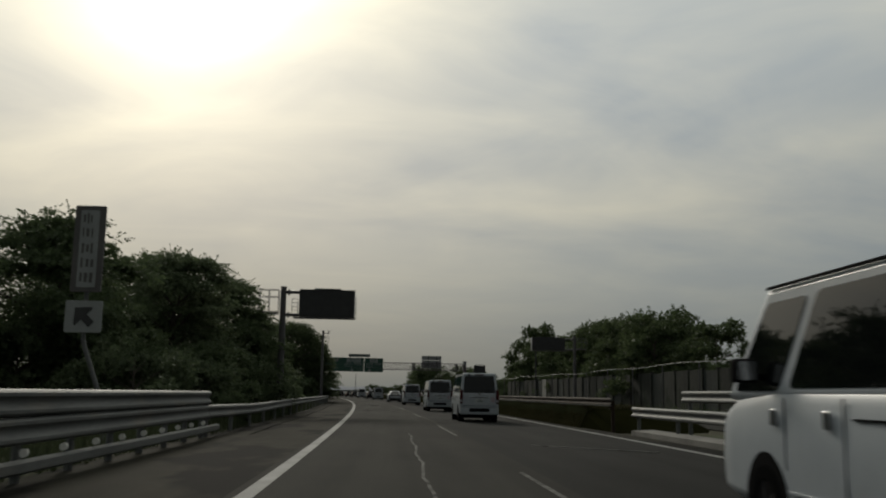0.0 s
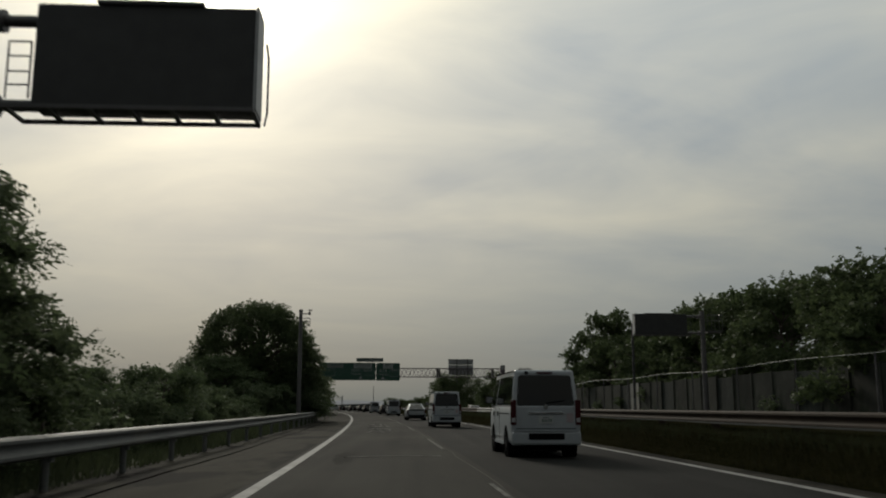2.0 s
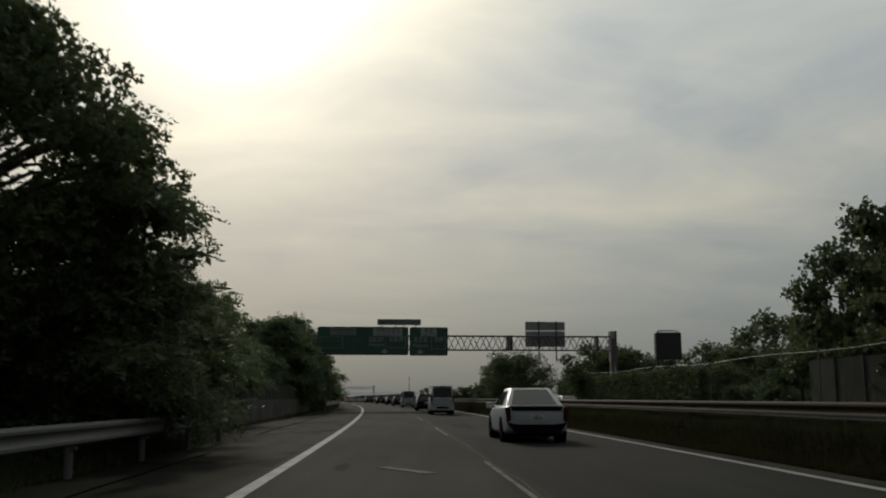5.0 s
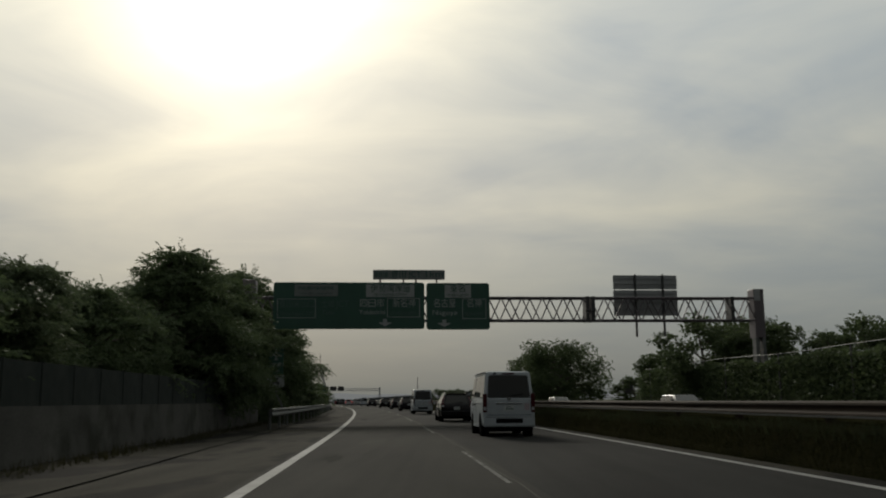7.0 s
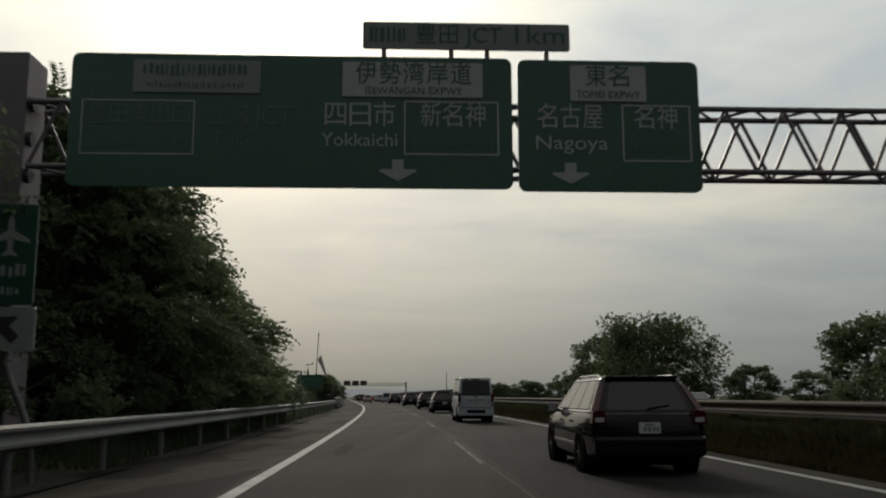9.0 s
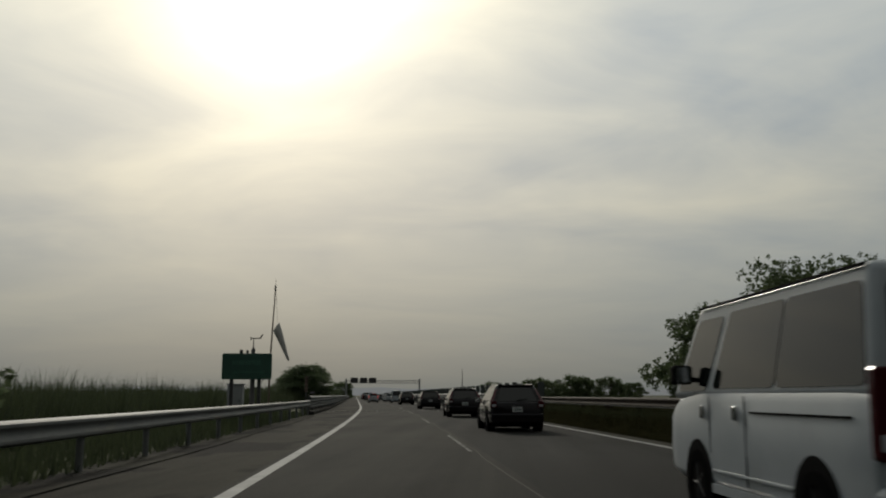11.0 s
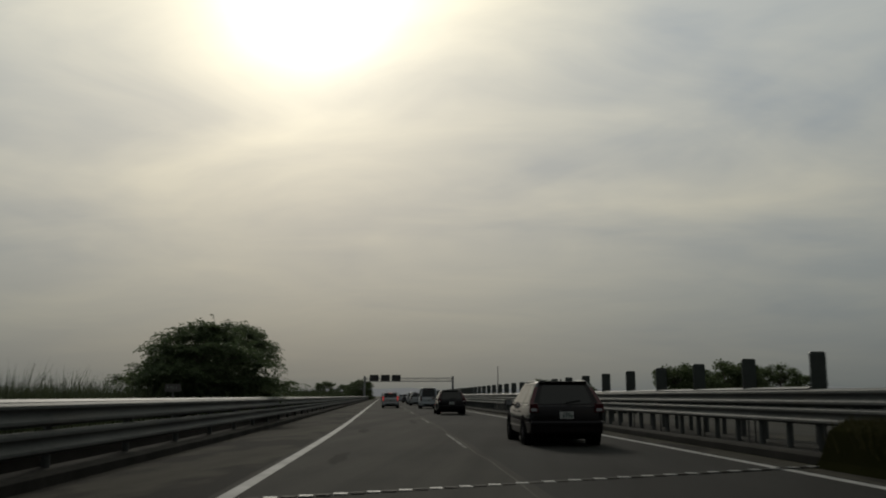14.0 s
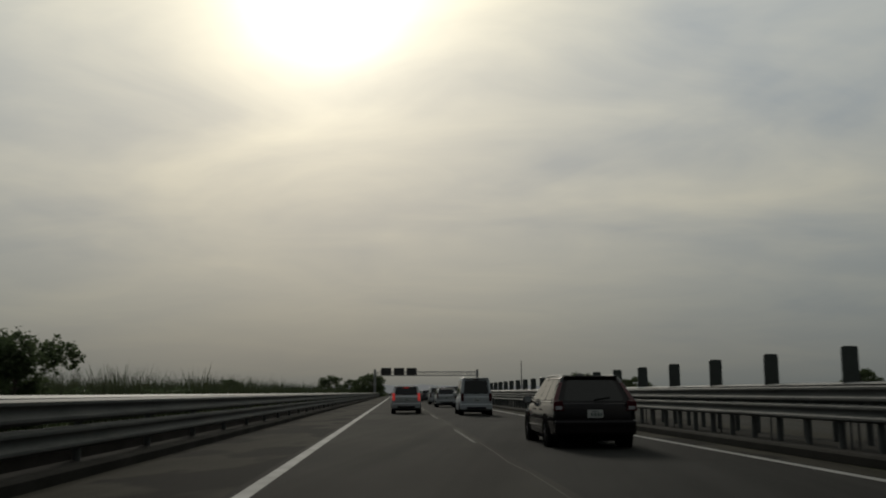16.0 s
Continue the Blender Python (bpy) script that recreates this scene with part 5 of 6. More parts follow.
blades("verge_grass", [(-30, 26, -8.6, -5.25), (26, 124, -7.4, -5.1), (186, 266, -8.0, -5.1)], 60, 0.15, 0.6, 0.02, LEAF_E, 2, "green weeds and grass under the guard rail")
blades("reeds", [(222, 330, -26, -8.5)], 34, 1.5, 2.05, 0.035, LEAF_E, 3, "tall green reeds beside the motorway")
blades("tall_reeds", [(330, 440, -20, -6.6)], 36, 1.6, 2.1, 0.045, LEAF_E, 5, "taller green reeds beside the bridge approach")
blades("barrier_grass", [(261, 280, 7.3, 8.0)], 260, 0.35, 0.95, 0.016, LEAF_C, 6, "long dry grass at the start of the median barrier")
blades("wall_weeds", [(119, 186, -7.05, -6.3), (148, 166, -6.6, -6.0)], 40, 0.06, 0.26, 0.014, LEAF_C, 7, "short dry weeds at the foot of the concrete wall")
plant(shrub, 33, -5.75, 0.34)


def creeper(s0, s1, d, top, count, size, seed, label):
    """A thick uneven curtain of leaves on a fence."""
    rng = np.random.default_rng(seed)
    s = rng.uniform(s0, s1, count)
    z = rng.uniform(0.0, 1.0, count) ** 0.85 * (top - 0.25 + 0.22 * np.sin(s * 0.8) * np.sin(s * 0.31))
    x, y = spots(s, d + rng.normal(size=count) * 0.22)
    return tagged(new("creeper", leaf_mesh("creeper", np.stack([x, y, z], 1), size * np.ones(count), LEAF_D, rng)), label, "creeper", kind="stuff")


creeper(162, 211, 23.0, 3.72, 60000, 0.20, 31, "dark climbing plants covering the tall far fence")
blades("far_grass", [(60, 270, 23.0, 26.0), (270, 380, 24, 40)], 10, 0.3, 0.9, 0.04, LEAF_B, 4, "rough grass beyond the far carriageway")

# hills on the horizon, their haze put in as a pale glowing colour
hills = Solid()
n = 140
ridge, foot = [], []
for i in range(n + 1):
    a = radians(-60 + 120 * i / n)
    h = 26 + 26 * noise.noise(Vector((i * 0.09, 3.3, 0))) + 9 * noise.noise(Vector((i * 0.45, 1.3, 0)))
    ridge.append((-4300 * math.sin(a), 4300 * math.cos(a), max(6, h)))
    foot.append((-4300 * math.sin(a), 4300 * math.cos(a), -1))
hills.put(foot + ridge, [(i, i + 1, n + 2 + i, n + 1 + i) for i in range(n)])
structure("backdrop_hills", hills, plain("hazy_distance", (0.15, 0.155, 0.155), 1.0, glow=0.9, spec=0.0), "backdrop hills along the horizon in a pale glowing haze colour")


# ---- vehicles ----
WHITEPAINT = surface("white_car_paint", (0.27, 0.295, 0.315), (0.34, 0.365, 0.385), rough=0.32, spec=0.3, fine=6, coarse=0.8, dirt=((0.25, 0.26, 0.26), 1.3, 0.58, 0.85))
SILVERPAINT = surface("silver_car_paint", (0.28, 0.295, 0.305), (0.36, 0.375, 0.385), rough=0.3, metal=0.35, fine=6, coarse=0.8)
BLACKPAINT = surface("black_car_paint", (0.006, 0.005, 0.006), (0.010, 0.008, 0.009), rough=0.08, fine=6, coarse=0.8, spec=0.22)
DARKPAINT = surface("dark_grey_car_paint", (0.03, 0.03, 0.034), (0.055, 0.055, 0.06), rough=0.3, fine=6, coarse=0.8)
REDPAINT = surface("dull_red_car_paint", (0.16, 0.02, 0.02), (0.24, 0.03, 0.03), rough=0.3, fine=6, coarse=0.8)
AUTOGLASS = plain("tinted_glass", (0.004, 0.005, 0.005), 0.03, spec=0.40)
# tyre and rim colours are darkened by the shade inside the arches
RUBBER = surface("tyre_rubber", (0.005, 0.005, 0.005), (0.011, 0.011, 0.011), rough=0.9, spec=0.0, fine=40, coarse=4, bump=0.2)
RIM = surface("wheel_alloy", (0.030, 0.030, 0.032), (0.065, 0.065, 0.068), rough=0.55, spec=0.2, metal=0.3, fine=20, coarse=3)
TRIM = surface("black_plastic", (0.0035, 0.0035, 0.0038), (0.008, 0.008, 0.0085), spec=0.01, rough=0.75, fine=30, coarse=3)
TAILRED = plain("red_lamp_glass", (0.042, 0.004, 0.007), 0.12, spec=0.4)
BRAKERED = plain("lit_brake_lamp", (0.75, 0.06, 0.05), 0.3, glow=0.28)
CLEARLAMP = plain("clear_lamp_glass", (0.32, 0.32, 0.33), 0.12, coat=0.5)
CHROME = plain("chrome", (0.55, 0.55, 0.56), 0.15, 1.0)
PLATEWHITE = surface("number_plate", (0.34, 0.35, 0.345), (0.42, 0.43, 0.42), rough=0.6, fine=20, coarse=4)
PLATEINK = plain("plate_ink", (0.10, 0.13, 0.12), 0.6)


def wheel(parent, x, y, r, side, w=0.2):
    prof = [(r * 0.62, -w / 2), (r * 0.9, -w / 2), (r * 0.985, -w * 0.38), (r, -w * 0.2), (r, w * 0.2), (r * 0.985, w * 0.38), (r * 0.9, w / 2), (r * 0.62, w / 2)]
    n, t = 28, Solid()
    pts = [(px, math.cos(i * math.tau / n) * rr, math.sin(i * math.tau / n) * rr) for i in range(n) for rr, px in prof]
    k = len(prof)
    t.put(pts, [(i * k + j, i * k + (j + 1) % k, ((i + 1) % n) * k + (j + 1) % k, ((i + 1) % n) * k + j) for i in range(n) for j in range(k)])
    m = pose(x, y, r)
    tyre = part("tyre", t, RUBBER, parent, m=m, smooth=True)
    rim = Solid()
    f = side * w * 0.36
    rim.tube((f - side * 0.05, 0, 0), (f - side * 0.03, 0, 0), r * 0.62, n=24)
    for i in range(5):
        a = i * math.tau / 5
        rim.tube((f, 0, 0), (f, math.cos(a) * r * 0.58, math.sin(a) * r * 0.58), r * 0.09, r * 0.07, 6)
    rim.tube((f - side * 0.02, 0, 0), (f + side * 0.02, 0, 0), r * 0.15, n=12)
    part("rim", rim, RIM, tyre, smooth=True)


def patch(corners, u0, v0, u1, v1, lift, r=0.075, n=4):
    """A rounded pane, corner radius r, lying on the four-cornered face (rear-bottom, front-bottom, front-top, rear-top)."""
    a, b, c, d = [Vector(p) for p in corners]
    nrm = (b - a).cross(d - a).normalized()
    ru, rv = r / (b - a).length, r / (d - a).length
    out = []
    for cu, cv, s in ((u1 - ru, v1 - rv, 0), (u0 + ru, v1 - rv, 90), (u0 + ru, v0 + rv, 180), (u1 - ru, v0 + rv, 270)):
        for i in range(n + 1):
            t = radians(s + 90 * i / n)
            out.append((cu + ru * math.cos(t), cv + rv * math.sin(t)))
    pts = []
    for k in (lift, -0.01):
        for u, v in out:
            pts.append(a.lerp(b, u).lerp(d.lerp(c, u), v) + nrm * k)
    m = len(out)
    return Solid().put(pts, [tuple(range(m)), tuple(reversed(range(m, 2 * m)))] + [(i, m + i, m + (i + 1) % m, (i + 1) % m) for i in range(m)])


def vehicle(name, m, label, paint, length, width, belt, roof, lower, cabin, wheels, r, panes, category="car", group="traffic", surround=None):
    """lower: stations (y, bottom, top, half width); cabin: (rear base y, front base y, rear roof y, front roof y, roof half width)."""
    car = thing(name, m, label, category, group)
    ring = lambda y, zb, zt, w: [(-w * 0.90, y, zb), (-w * 0.985, y, zb + 0.07), (-w, y, zb + (zt - zb) * 0.45), (-w * 0.985, y, zt - 0.10), (-w * 0.93, y, zt), (w * 0.93, y, zt), (w * 0.985, y, zt - 0.10), (w, y, zb + (zt - zb) * 0.45), (w * 0.985, y, zb + 0.07), (w * 0.90, y, zb)]
    pts, faces = [], []
    for st in lower:
        pts += ring(*st)
    k = len(lower)
    for i in range(k - 1):
        for j in range(10):
            faces.append((i * 10 + j, i * 10 + (j + 1) % 10, (i + 1) * 10 + (j + 1) % 10, (i + 1) * 10 + j))
    faces += [tuple(range(10)), tuple(reversed(range((k - 1) * 10, k * 10)))]
    part("body", Solid().put(pts, faces), paint, car, bevel=0.025, smooth=True)
    yr, yf, tr, tf, wr = cabin
    wb = width / 2 * 0.955
    zb = belt - 0.03
    box = [(-wb, yr, zb), (wb, yr, zb), (wb, yf, zb), (-wb, yf, zb), (-wr, tr, roof), (wr, tr, roof), (wr, tf, roof), (-wr, tf, roof)]
    cab_part = part("cabin", Solid().put(box, [(0, 1, 2, 3), (4, 7, 6, 5), (0, 4, 5, 1), (2, 6, 7, 3), (1, 5, 6, 2), (0, 3, 7, 4)]), paint, car, bevel=0.07, smooth=True)
    cab_part.modifiers["edge"].segments = 4
    faces4 = {"right": (box[1], box[2], box[6], box[5]), "left": (box[3], box[0], box[4], box[7]), "rear": (box[0], box[1], box[5], box[4]), "front": (box[2], box[3], box[7], box[6])}
    if surround:
        # bright moulding round the side windows, black pillars within it
        for face in ("left", "right"):
            u0, v0, u1, v1 = surround if face == "left" else (1 - surround[2], surround[1], 1 - surround[0], surround[3])
            part("window_moulding", patch(faces4[face], u0, v0, u1, v1, 0.004), CHROME, car)
            part("window_pillar", patch(faces4[face], u0 + 0.012, v0 + 0.035, u1 - 0.012, v1 - 0.035, 0.006), TRIM, car)
    for face, u0, v0, u1, v1 in panes:
        part("windscreen" if face == "front" else "rear_window" if face == "rear" else "side_window", patch(faces4[face], u0, v0, u1, v1, 0.008), AUTOGLASS, car)
    for y in wheels:
        for side in (-1, 1):
            x = side * (width / 2 - 0.10)
            # flush dark disc painted in place of the arch's shaded hollow
            arch = Solid().tube((side * (width / 2 - 0.25), y, r + 0.015), (side * (width / 2 + 0.004), y, r + 0.015), r + 0.055, n=28)
            part("wheel_arch", arch, TRIM, car)
            wheel(car, x + side * 0.012, y, r, side)
    part("underbody", Solid().box(-width * 0.42, 0.35, 0.16, width * 0.42, length - 0.4, 0.34), TRIM, car)
    return car


def plate_of(car, x, z, y):
    p = part("number_plate", Solid().slab(rounded(x - 0.165, z - 0.083, x + 0.165, z + 0.083, 0.012), y, y + 0.012), PLATEWHITE, car, "white number plate with blurred marks")
    s = Solid()
    for a, b in ((-0.10, -0.05), (-0.03, 0.02), (0.04, 0.085), (0.10, 0.14)):
        s.box(x + a, y - 0.003, z - 0.055, x + b, y - 0.0005, z + 0.02)
    s.box(x - 0.07, y - 0.003, z + 0.035, x + 0.07, y - 0.0005, z + 0.06)
    part("inscription", s, PLATEINK, p)


def mirrors(car, x, y, z, paint):
    for side in (-1, 1):
        mm = part("door_mirror", Solid().box(side * x, y - 0.06, z - 0.09, side * (x + 0.2), y + 0.07, z + 0.09), TRIM if paint is None else paint, car, bevel=0.03)
        part("mirror_glass", Solid().box(side * (x + 0.025), y - 0.064, z - 0.07, side * (x + 0.18), y - 0.0605, z + 0.07), CHROME, mm)
        part("mirror_arm", Solid().tube((side * (x - 0.08), y, z - 0.05), (side * (x + 0.03), y, z - 0.04), 0.025), TRIM, mm)


# white one-box van in the outer lane
van = vehicle("van", at(93.0, 3.9), "white one-box delivery van with tinted windows in the outer lane", WHITEPAINT, 4.7, 1.69, 1.13, 1.97,
              [(0.06, 0.42, 1.16, 0.80), (0.10, 0.36, 1.17, 0.835), (0.5, 0.30, 1.17, 0.845), (3.4, 0.30, 1.17, 0.845), (4.2, 0.32, 1.10, 0.835), (4.52, 0.34, 1.02, 0.79), (4.66, 0.38, 0.80, 0.70)],
              (0.075, 4.42, 0.20, 3.62, 0.715), (0.93, 3.50), 0.33,
              [("rear", 0.065, 0.07, 0.935, 0.86), ("left", 0.045, 0.08, 0.245, 0.84), ("left", 0.285, 0.10, 0.625, 0.86), ("left", 0.632, 0.10, 0.972, 0.86), ("right", 0.755, 0.08, 0.955, 0.84), ("right", 0.375, 0.10, 0.715, 0.86), ("right", 0.028, 0.10, 0.368, 0.86), ("front", 0.04, 0.06, 0.96, 0.9)], "van")
part("bumper", Solid().box(-0.83, -0.02, 0.30, 0.83, 0.16, 0.60), WHITEPAINT, van, bevel=0.05)
part("bumper_insert", Solid().box(-0.43, -0.028, 0.42, 0.43, -0.0205, 0.56), TRIM, van, "dark slotted bumper insert", bevel=0.004)
part("bumper_step", Solid().box(-0.80, -0.026, 0.602, 0.80, 0.05, 0.625), WHITEPAINT, van)
for side in (-1, 1):
    lamp = part("tail_lamp", Solid().slab(rounded(side * 0.775 - 0.065, 0.74, side * 0.775 + 0.065, 1.30, 0.03), 0.035, 0.12), TAILRED, van, bevel=0.01)
    part("lamp_lens", Solid().box(side * 0.775 - 0.045, 0.028, 0.80, side * 0.775 + 0.045, 0.034, 0.90), CLEARLAMP, lamp)
    part("side_moulding", Solid().box(side * 0.84, 1.32, 0.46, side * 0.853, 3.08, 0.485), WHITEPAINT, van, bevel=0.004)
    part("sill", Solid().box(side * 0.83, 1.35, 0.28, side * 0.852, 3.1, 0.36), WHITEPAINT, van)
    part("slide_rail", Solid().box(side * 0.836, 0.35, 0.985, side * 0.851, 2.1, 1.0), TRIM, van)
    part("door_seam", Solid().box(side * 0.840, 2.22, 0.40, side * 0.8475, 2.232, 1.12), TRIM, van)
    part("door_seam", Solid().box(side * 0.840, 3.12, 0.62, side * 0.8475, 3.132, 1.12), TRIM, van)
    for y in (2.42, 3.28):
        part("door_handle", Solid().box(side * 0.845, y - 0.04, 0.92, side * 0.872, y + 0.05, 1.04), CHROME, van, bevel=0.01)
    part("drip_rail", Solid().box(side * 0.715, 0.25, 1.935, side * 0.74, 3.6, 1.955), TRIM, van)
part("garnish", Solid().box(-0.42, 0.035, 0.985, 0.42, 0.06, 1.03), CHROME, van, "chrome handle bar across the tailgate", bevel=0.006)
part("emblem", Solid().tube((0.0, 0.03, 1.145), (0.0, 0.07, 1.145), 0.055, n=18), CHROME, van)
part("high_brake_lamp", Solid().box(-0.19, 0.145, 1.885, 0.19, 0.19, 1.925), TAILRED, van, bevel=0.005)
part("washer_nozzle", Solid().box(-0.48, 0.13, 1.87, -0.40, 0.19, 1.94), TRIM, van, bevel=0.01)
part("tailgate_seam", Solid().box(-0.72, 0.052, 0.655, 0.72, 0.06, 0.668), TRIM, van)
part("wiper", Solid().tube((0.0, 0.06, 1.22), (0.45, 0.07, 1.28), 0.012), TRIM, van)
part("sticker", Solid().slab(rounded(0.50, 0.80, 0.66, 1.00, 0.02), 0.048, 0.055), plain("pink_sticker", (0.30, 0.25, 0.26), 0.6), van)
plate_of(van, 0.0, 0.86, 0.045)
mirrors(van, 0.84, 3.62, 1.32, None)
van.scale = (1, 1, 1.06)

# dark estate car
estate = vehicle("estate_car", at(323.5, 4.0), "black estate car with tall red tail lamps in the outer lane", BLACKPAINT, 4.82, 1.86, 0.96, 1.54,
                 [(0.05, 0.34, 0.86, 0.80), (0.12, 0.26, 0.97, 0.88), (0.6, 0.22, 0.98, 0.925), (2.6, 0.22, 0.97, 0.93), (3.4, 0.22, 0.94, 0.925), (4.2, 0.24, 0.86, 0.90), (4.65, 0.28, 0.72, 0.82), (4.8, 0.34, 0.62, 0.70)],
                 (0.10, 3.55, 0.52, 2.60, 0.625), (0.95, 3.70), 0.335,
                 [("rear", 0.12, 0.12, 0.88, 0.86), ("left", 0.10, 0.14, 0.36, 0.88), ("left", 0.375, 0.14, 0.645, 0.88), ("left", 0.66, 0.14, 0.905, 0.88), ("right", 0.64, 0.14, 0.90, 0.88), ("right", 0.355, 0.14, 0.625, 0.88), ("right", 0.095, 0.14, 0.34, 0.88), ("front", 0.06, 0.08, 0.94, 0.92)], surround=(0.075, 0.08, 0.93, 0.94))
part("bumper", Solid().box(-0.87, -0.02, 0.30, 0.87, 0.18, 0.62), BLACKPAINT, estate, bevel=0.06)
part("bumper_strip", Solid().box(-0.80, -0.026, 0.47, 0.80, -0.0205, 0.50), TRIM, estate)
for side in (-1, 1):
    low = part("tail_lamp", Solid().slab([(side * 0.66, 0.80), (side * 0.90, 0.80), (side * 0.88, 1.0), (side * 0.70, 1.02)], 0.02, 0.2), TAILRED, estate, bevel=0.01)
    part("lamp_lens", Solid().box(side * 0.78 - 0.07, 0.012, 0.83, side * 0.78 + 0.07, 0.019, 0.90), CLEARLAMP, low)
    up_lamp = Solid().put([(side * 0.78, 0.11, 1.0), (side * 0.885, 0.12, 1.0), (side * 0.70, 0.42, 1.40), (side * 0.62, 0.40, 1.40), (side * 0.78, 0.2, 1.0), (side * 0.885, 0.22, 1.0), (side * 0.70, 0.5, 1.40), (side * 0.62, 0.48, 1.40)], [(0, 1, 2, 3), (7, 6, 5, 4), (0, 4, 5, 1), (1, 5, 6, 2), (2, 6, 7, 3), (3, 7, 4, 0)])
    part("tail_lamp", up_lamp, TAILRED, estate)
    part("side_moulding", Solid().box(side * 0.925, 1.3, 0.44, side * 0.938, 3.3, 0.475), CHROME, estate)
    part("roof_rail", Solid().pipe([(side * 0.60, 0.75, 1.52), (side * 0.60, 0.85, 1.557), (side * 0.60, 2.3, 1.557), (side * 0.60, 2.45, 1.52)], 0.016), CHROME, estate, smooth=True)
    for y in (1.55, 2.5):
        part("door_handle", Solid().box(side * 0.925, y, 0.80, side * 0.955, y + 0.2, 0.83), BLACKPAINT, estate, bevel=0.008)
part("spoiler", Solid().box(-0.58, 0.42, 1.50, 0.58, 0.62, 1.545), BLACKPAINT, estate, bevel=0.015)
part("antenna", Solid().slab([(-0.012, 1.54), (0.012, 1.54), (0.01, 1.60)], 0.70, 0.82), TRIM, estate)
part("wiper", Solid().tube((0.0, 0.14, 1.03), (0.35, 0.18, 1.08), 0.011), TRIM, estate)
plate_of(estate, 0.0, 0.74, 0.035)
mirrors(estate, 0.91, 3.05, 1.02, BLACKPAINT)

# white liftback with a dark tail band
lift = vehicle("liftback_car", at(121.0, 3.75), "white liftback car with a dark tail panel in the outer lane", WHITEPAINT, 4.6, 1.76, 0.93, 1.47,
               [(0.04, 0.36, 0.90, 0.72), (0.12, 0.28, 0.98, 0.82), (0.6, 0.22, 0.98, 0.875), (2.6, 0.22, 0.94, 0.88), (3.5, 0.22, 0.90, 0.875), (4.1, 0.24, 0.80, 0.84), (4.45, 0.28, 0.66, 0.74), (4.58, 0.34, 0.56, 0.62)],
               (0.30, 3.75, 1.25, 2.35, 0.56), (0.90, 3.60), 0.315,
               [("rear", 0.10, 0.06, 0.90, 0.92), ("left", 0.12, 0.16, 0.46, 0.84), ("left", 0.50, 0.16, 0.80, 0.84), ("right", 0.54, 0.16, 0.88, 0.84), ("right", 0.20, 0.16, 0.50, 0.84), ("front", 0.06, 0.06, 0.94, 0.92)])
part("tail_panel", Solid().box(-0.68, 0.02, 0.86, 0.68, 0.09, 0.96), TRIM, lift, "dark glass tail panel under the spoiler", bevel=0.015)
part("spoiler", Solid().box(-0.74, 0.05, 0.965, 0.74, 0.34, 1.0), WHITEPAINT, lift, bevel=0.012)
part("diffuser", Solid().slab([(-0.62, 0.30), (0.62, 0.30), (0.80, 0.55), (0.5, 0.50), (-0.5, 0.50), (-0.80, 0.55)], -0.01, 0.10), TRIM, lift, "black lower bumper", bevel=0.01)
for side in (-1, 1):
    part("tail_lamp", Solid().slab([(side * 0.70, 0.62), (side * 0.80, 0.56), (side * 0.86, 0.95), (side * 0.72, 0.95)], 0.02, 0.16), TAILRED, lift, bevel=0.01)
part("roof_panel", Solid().box(-0.46, 1.5, 1.468, 0.46, 2.2, 1.475), TRIM, lift)
plate_of(lift, 0.0, 0.68, 0.025)
mirrors(lift, 0.86, 2.95, 0.99, WHITEPAINT)


def small_van(s, d, paint, label, w=1.7, h=1.72, ln=4.3, turn=0.0, lamp=None, name="minivan"):
    c = vehicle(name, at(s, d, 0, turn), label, paint, ln, w, 1.0, h,
                [(0.05, 0.36, 0.94, w / 2 - 0.08), (0.12, 0.28, 1.02, w / 2 - 0.03), (0.6, 0.22, 1.03, w / 2 - 0.005), (ln * 0.6, 0.22, 1.01, w / 2), (ln * 0.82, 0.24, 0.94, w / 2 - 0.02), (ln * 0.95, 0.28, 0.80, w / 2 - 0.10), (ln, 0.34, 0.66, w / 2 - 0.22)],
                (0.08, ln * 0.80, 0.30, ln * 0.60, w / 2 - 0.16), (0.72, ln - 0.85), 0.31,
                [("rear", 0.09, 0.14, 0.91, 0.86), ("left", 0.10, 0.14, 0.34, 0.86), ("left", 0.37, 0.14, 0.64, 0.86), ("left", 0.67, 0.14, 0.94, 0.86), ("right", 0.66, 0.14, 0.90, 0.86), ("right", 0.36, 0.14, 0.63, 0.86), ("right", 0.06, 0.14, 0.33, 0.86), ("front", 0.06, 0.06, 0.94, 0.92)])
    part("bumper", Solid().box(-w / 2 + 0.03, -0.02, 0.30, w / 2 - 0.03, 0.16, 0.60), paint, c, bevel=0.05)
    part("bumper_insert", Solid().box(-0.5, -0.027, 0.33, 0.5, -0.0205, 0.44), TRIM, c)
    for side in (-1, 1):
        part("tail_lamp", Solid().slab(rounded(side * (w / 2 - 0.13) - 0.07, 0.74, side * (w / 2 - 0.13) + 0.07, 1.16, 0.03), 0.02, 0.13), lamp or TAILRED, c, bevel=0.01)
    part("high_brake_lamp", Solid().box(-0.16, 0.235, h - 0.11, 0.16, 0.28, h - 0.075), lamp or TAILRED, c)
    part("spoiler", Solid().box(-w / 2 + 0.22, 0.18, h - 0.045, w / 2 - 0.22, 0.42, h - 0.005), paint, c, bevel=0.012)
    plate_of(c, 0.0, 0.80, 0.025)
    mirrors(c, w / 2 - 0.02, ln * 0.70, 1.08, paint)
    return c


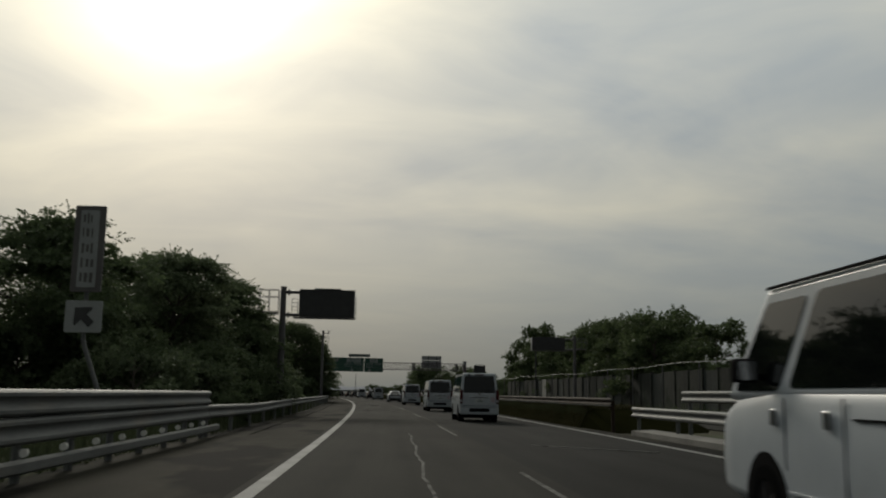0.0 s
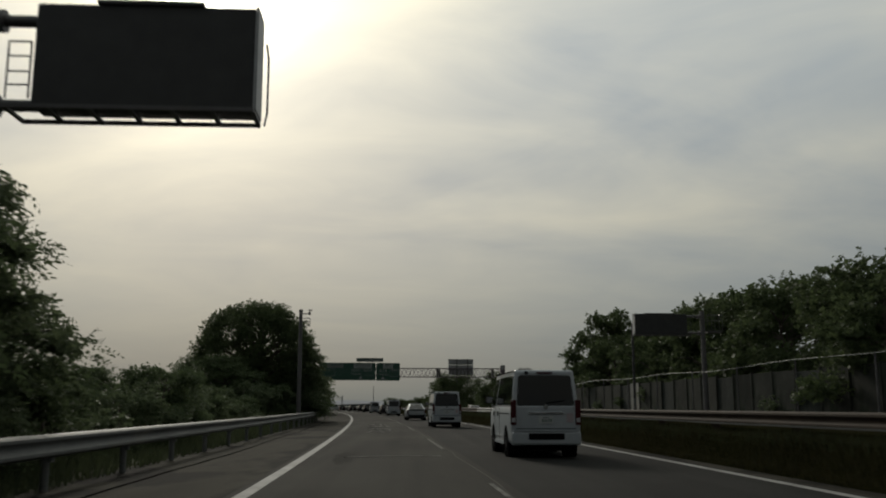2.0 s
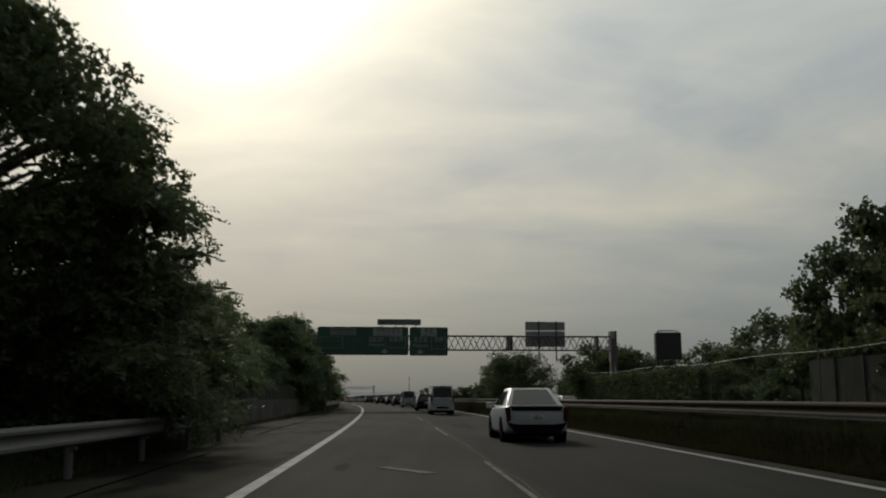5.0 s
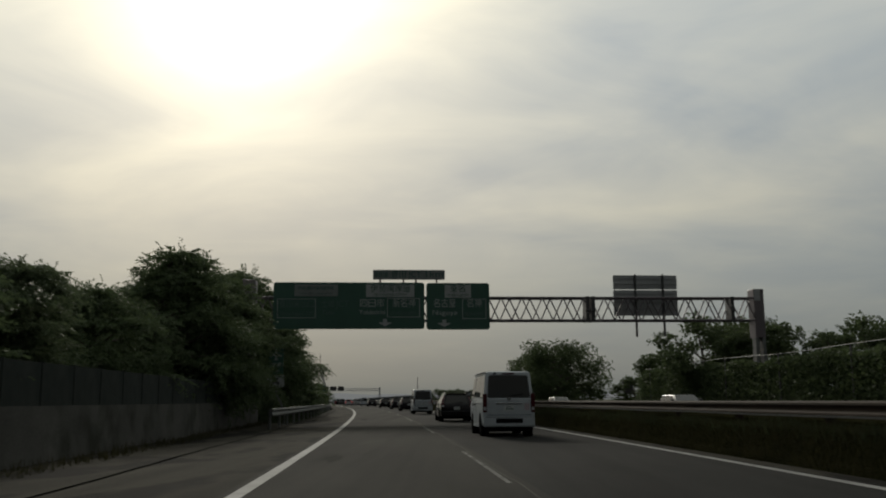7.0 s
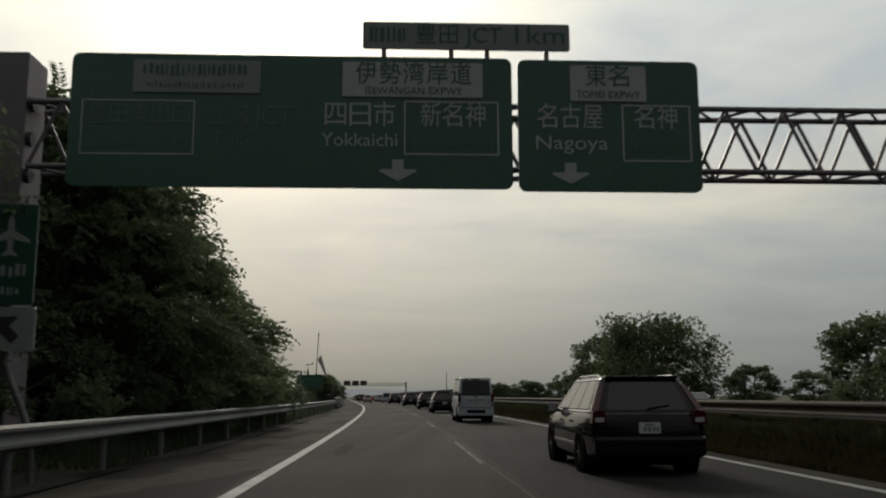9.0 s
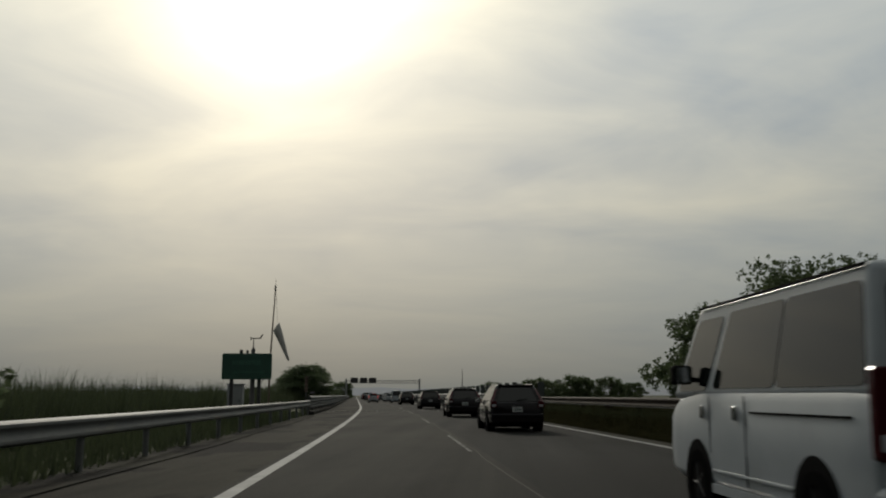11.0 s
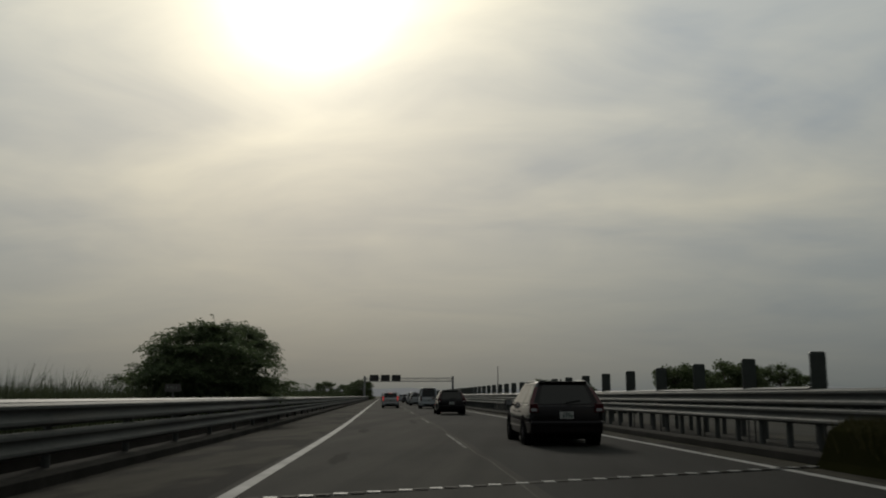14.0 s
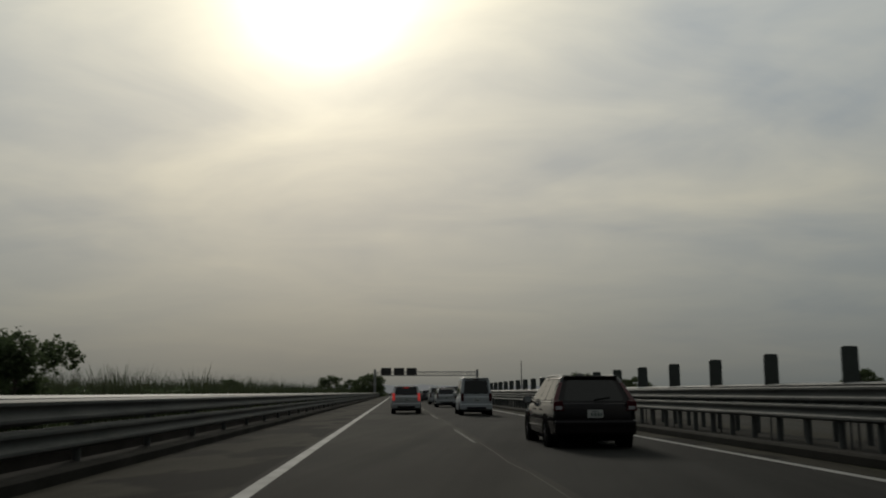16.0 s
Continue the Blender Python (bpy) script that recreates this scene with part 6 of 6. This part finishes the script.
# a slow column in the outer lane, thinner traffic further on
for s, d in ((3.6, 3.4), (39.1, 3.78), (61.0, 3.8), (162.2, 3.86), (212.0, 3.9)):
    copy_thing(van, at(s, d))
for s, d in ((183.2, 4.0), (236.4, 4.1), (256.5, 4.15), (286.4, 4.1)):
    copy_thing(estate, at(s, d))
small_van(352.0, 3.95, WHITEPAINT, "tall white minivan ahead of the estate car", 1.72, 1.95, 4.6)
small_van(356.5, 0.35, SILVERPAINT, "silver compact car with lit brake lamps in the inner lane", 1.70, 1.56, 4.0, lamp=BRAKERED, name="compact_car")
small_van(378, 3.8, SILVERPAINT, "silver compact car in the outer lane", 1.70, 1.5, 4.1, name="compact_car")
small_van(396, 3.9, SILVERPAINT, "silver minivan in the outer lane", 1.70, 1.75, 4.4)
small_van(408, 0.3, DARKPAINT, "dark grey minivan in the inner lane", 1.70, 1.80, 4.4)
small_van(424, 3.8, DARKPAINT, "dark grey compact car in the outer lane", 1.68, 1.5, 3.9, name="compact_car")
small_van(442, 0.2, BLACKPAINT, "black boxy minivan in the inner lane", 1.70, 1.85, 4.4)
small_van(468, 3.9, WHITEPAINT, "white compact car in the outer lane", 1.68, 1.52, 3.9, name="compact_car")
small_van(474, 0.2, REDPAINT, "dull red compact car in the inner lane", 1.68, 1.52, 3.9, name="compact_car")
small_van(500, 0.1, WHITEPAINT, "white minivan in the inner lane", 1.70, 1.80, 4.4)
small_van(505, 3.8, DARKPAINT, "dark compact car in the outer lane", 1.68, 1.5, 3.9, name="compact_car")
small_van(530, 0.2, SILVERPAINT, "silver compact car far along the inner lane", 1.68, 1.52, 3.9, name="compact_car")
small_van(192, 19.0, DARKPAINT, "dark grey compact car on the opposite carriageway", 1.70, 1.42, 4.1, 180, name="compact_car")
small_van(228, 19.0, DARKPAINT, "dark compact car on the opposite carriageway", 1.70, 1.42, 4.1, 180, name="compact_car")
small_van(330, 16.0, WHITEPAINT, "white compact car on the opposite bridge lanes", 1.70, 1.5, 4.1, 180, name="compact_car")
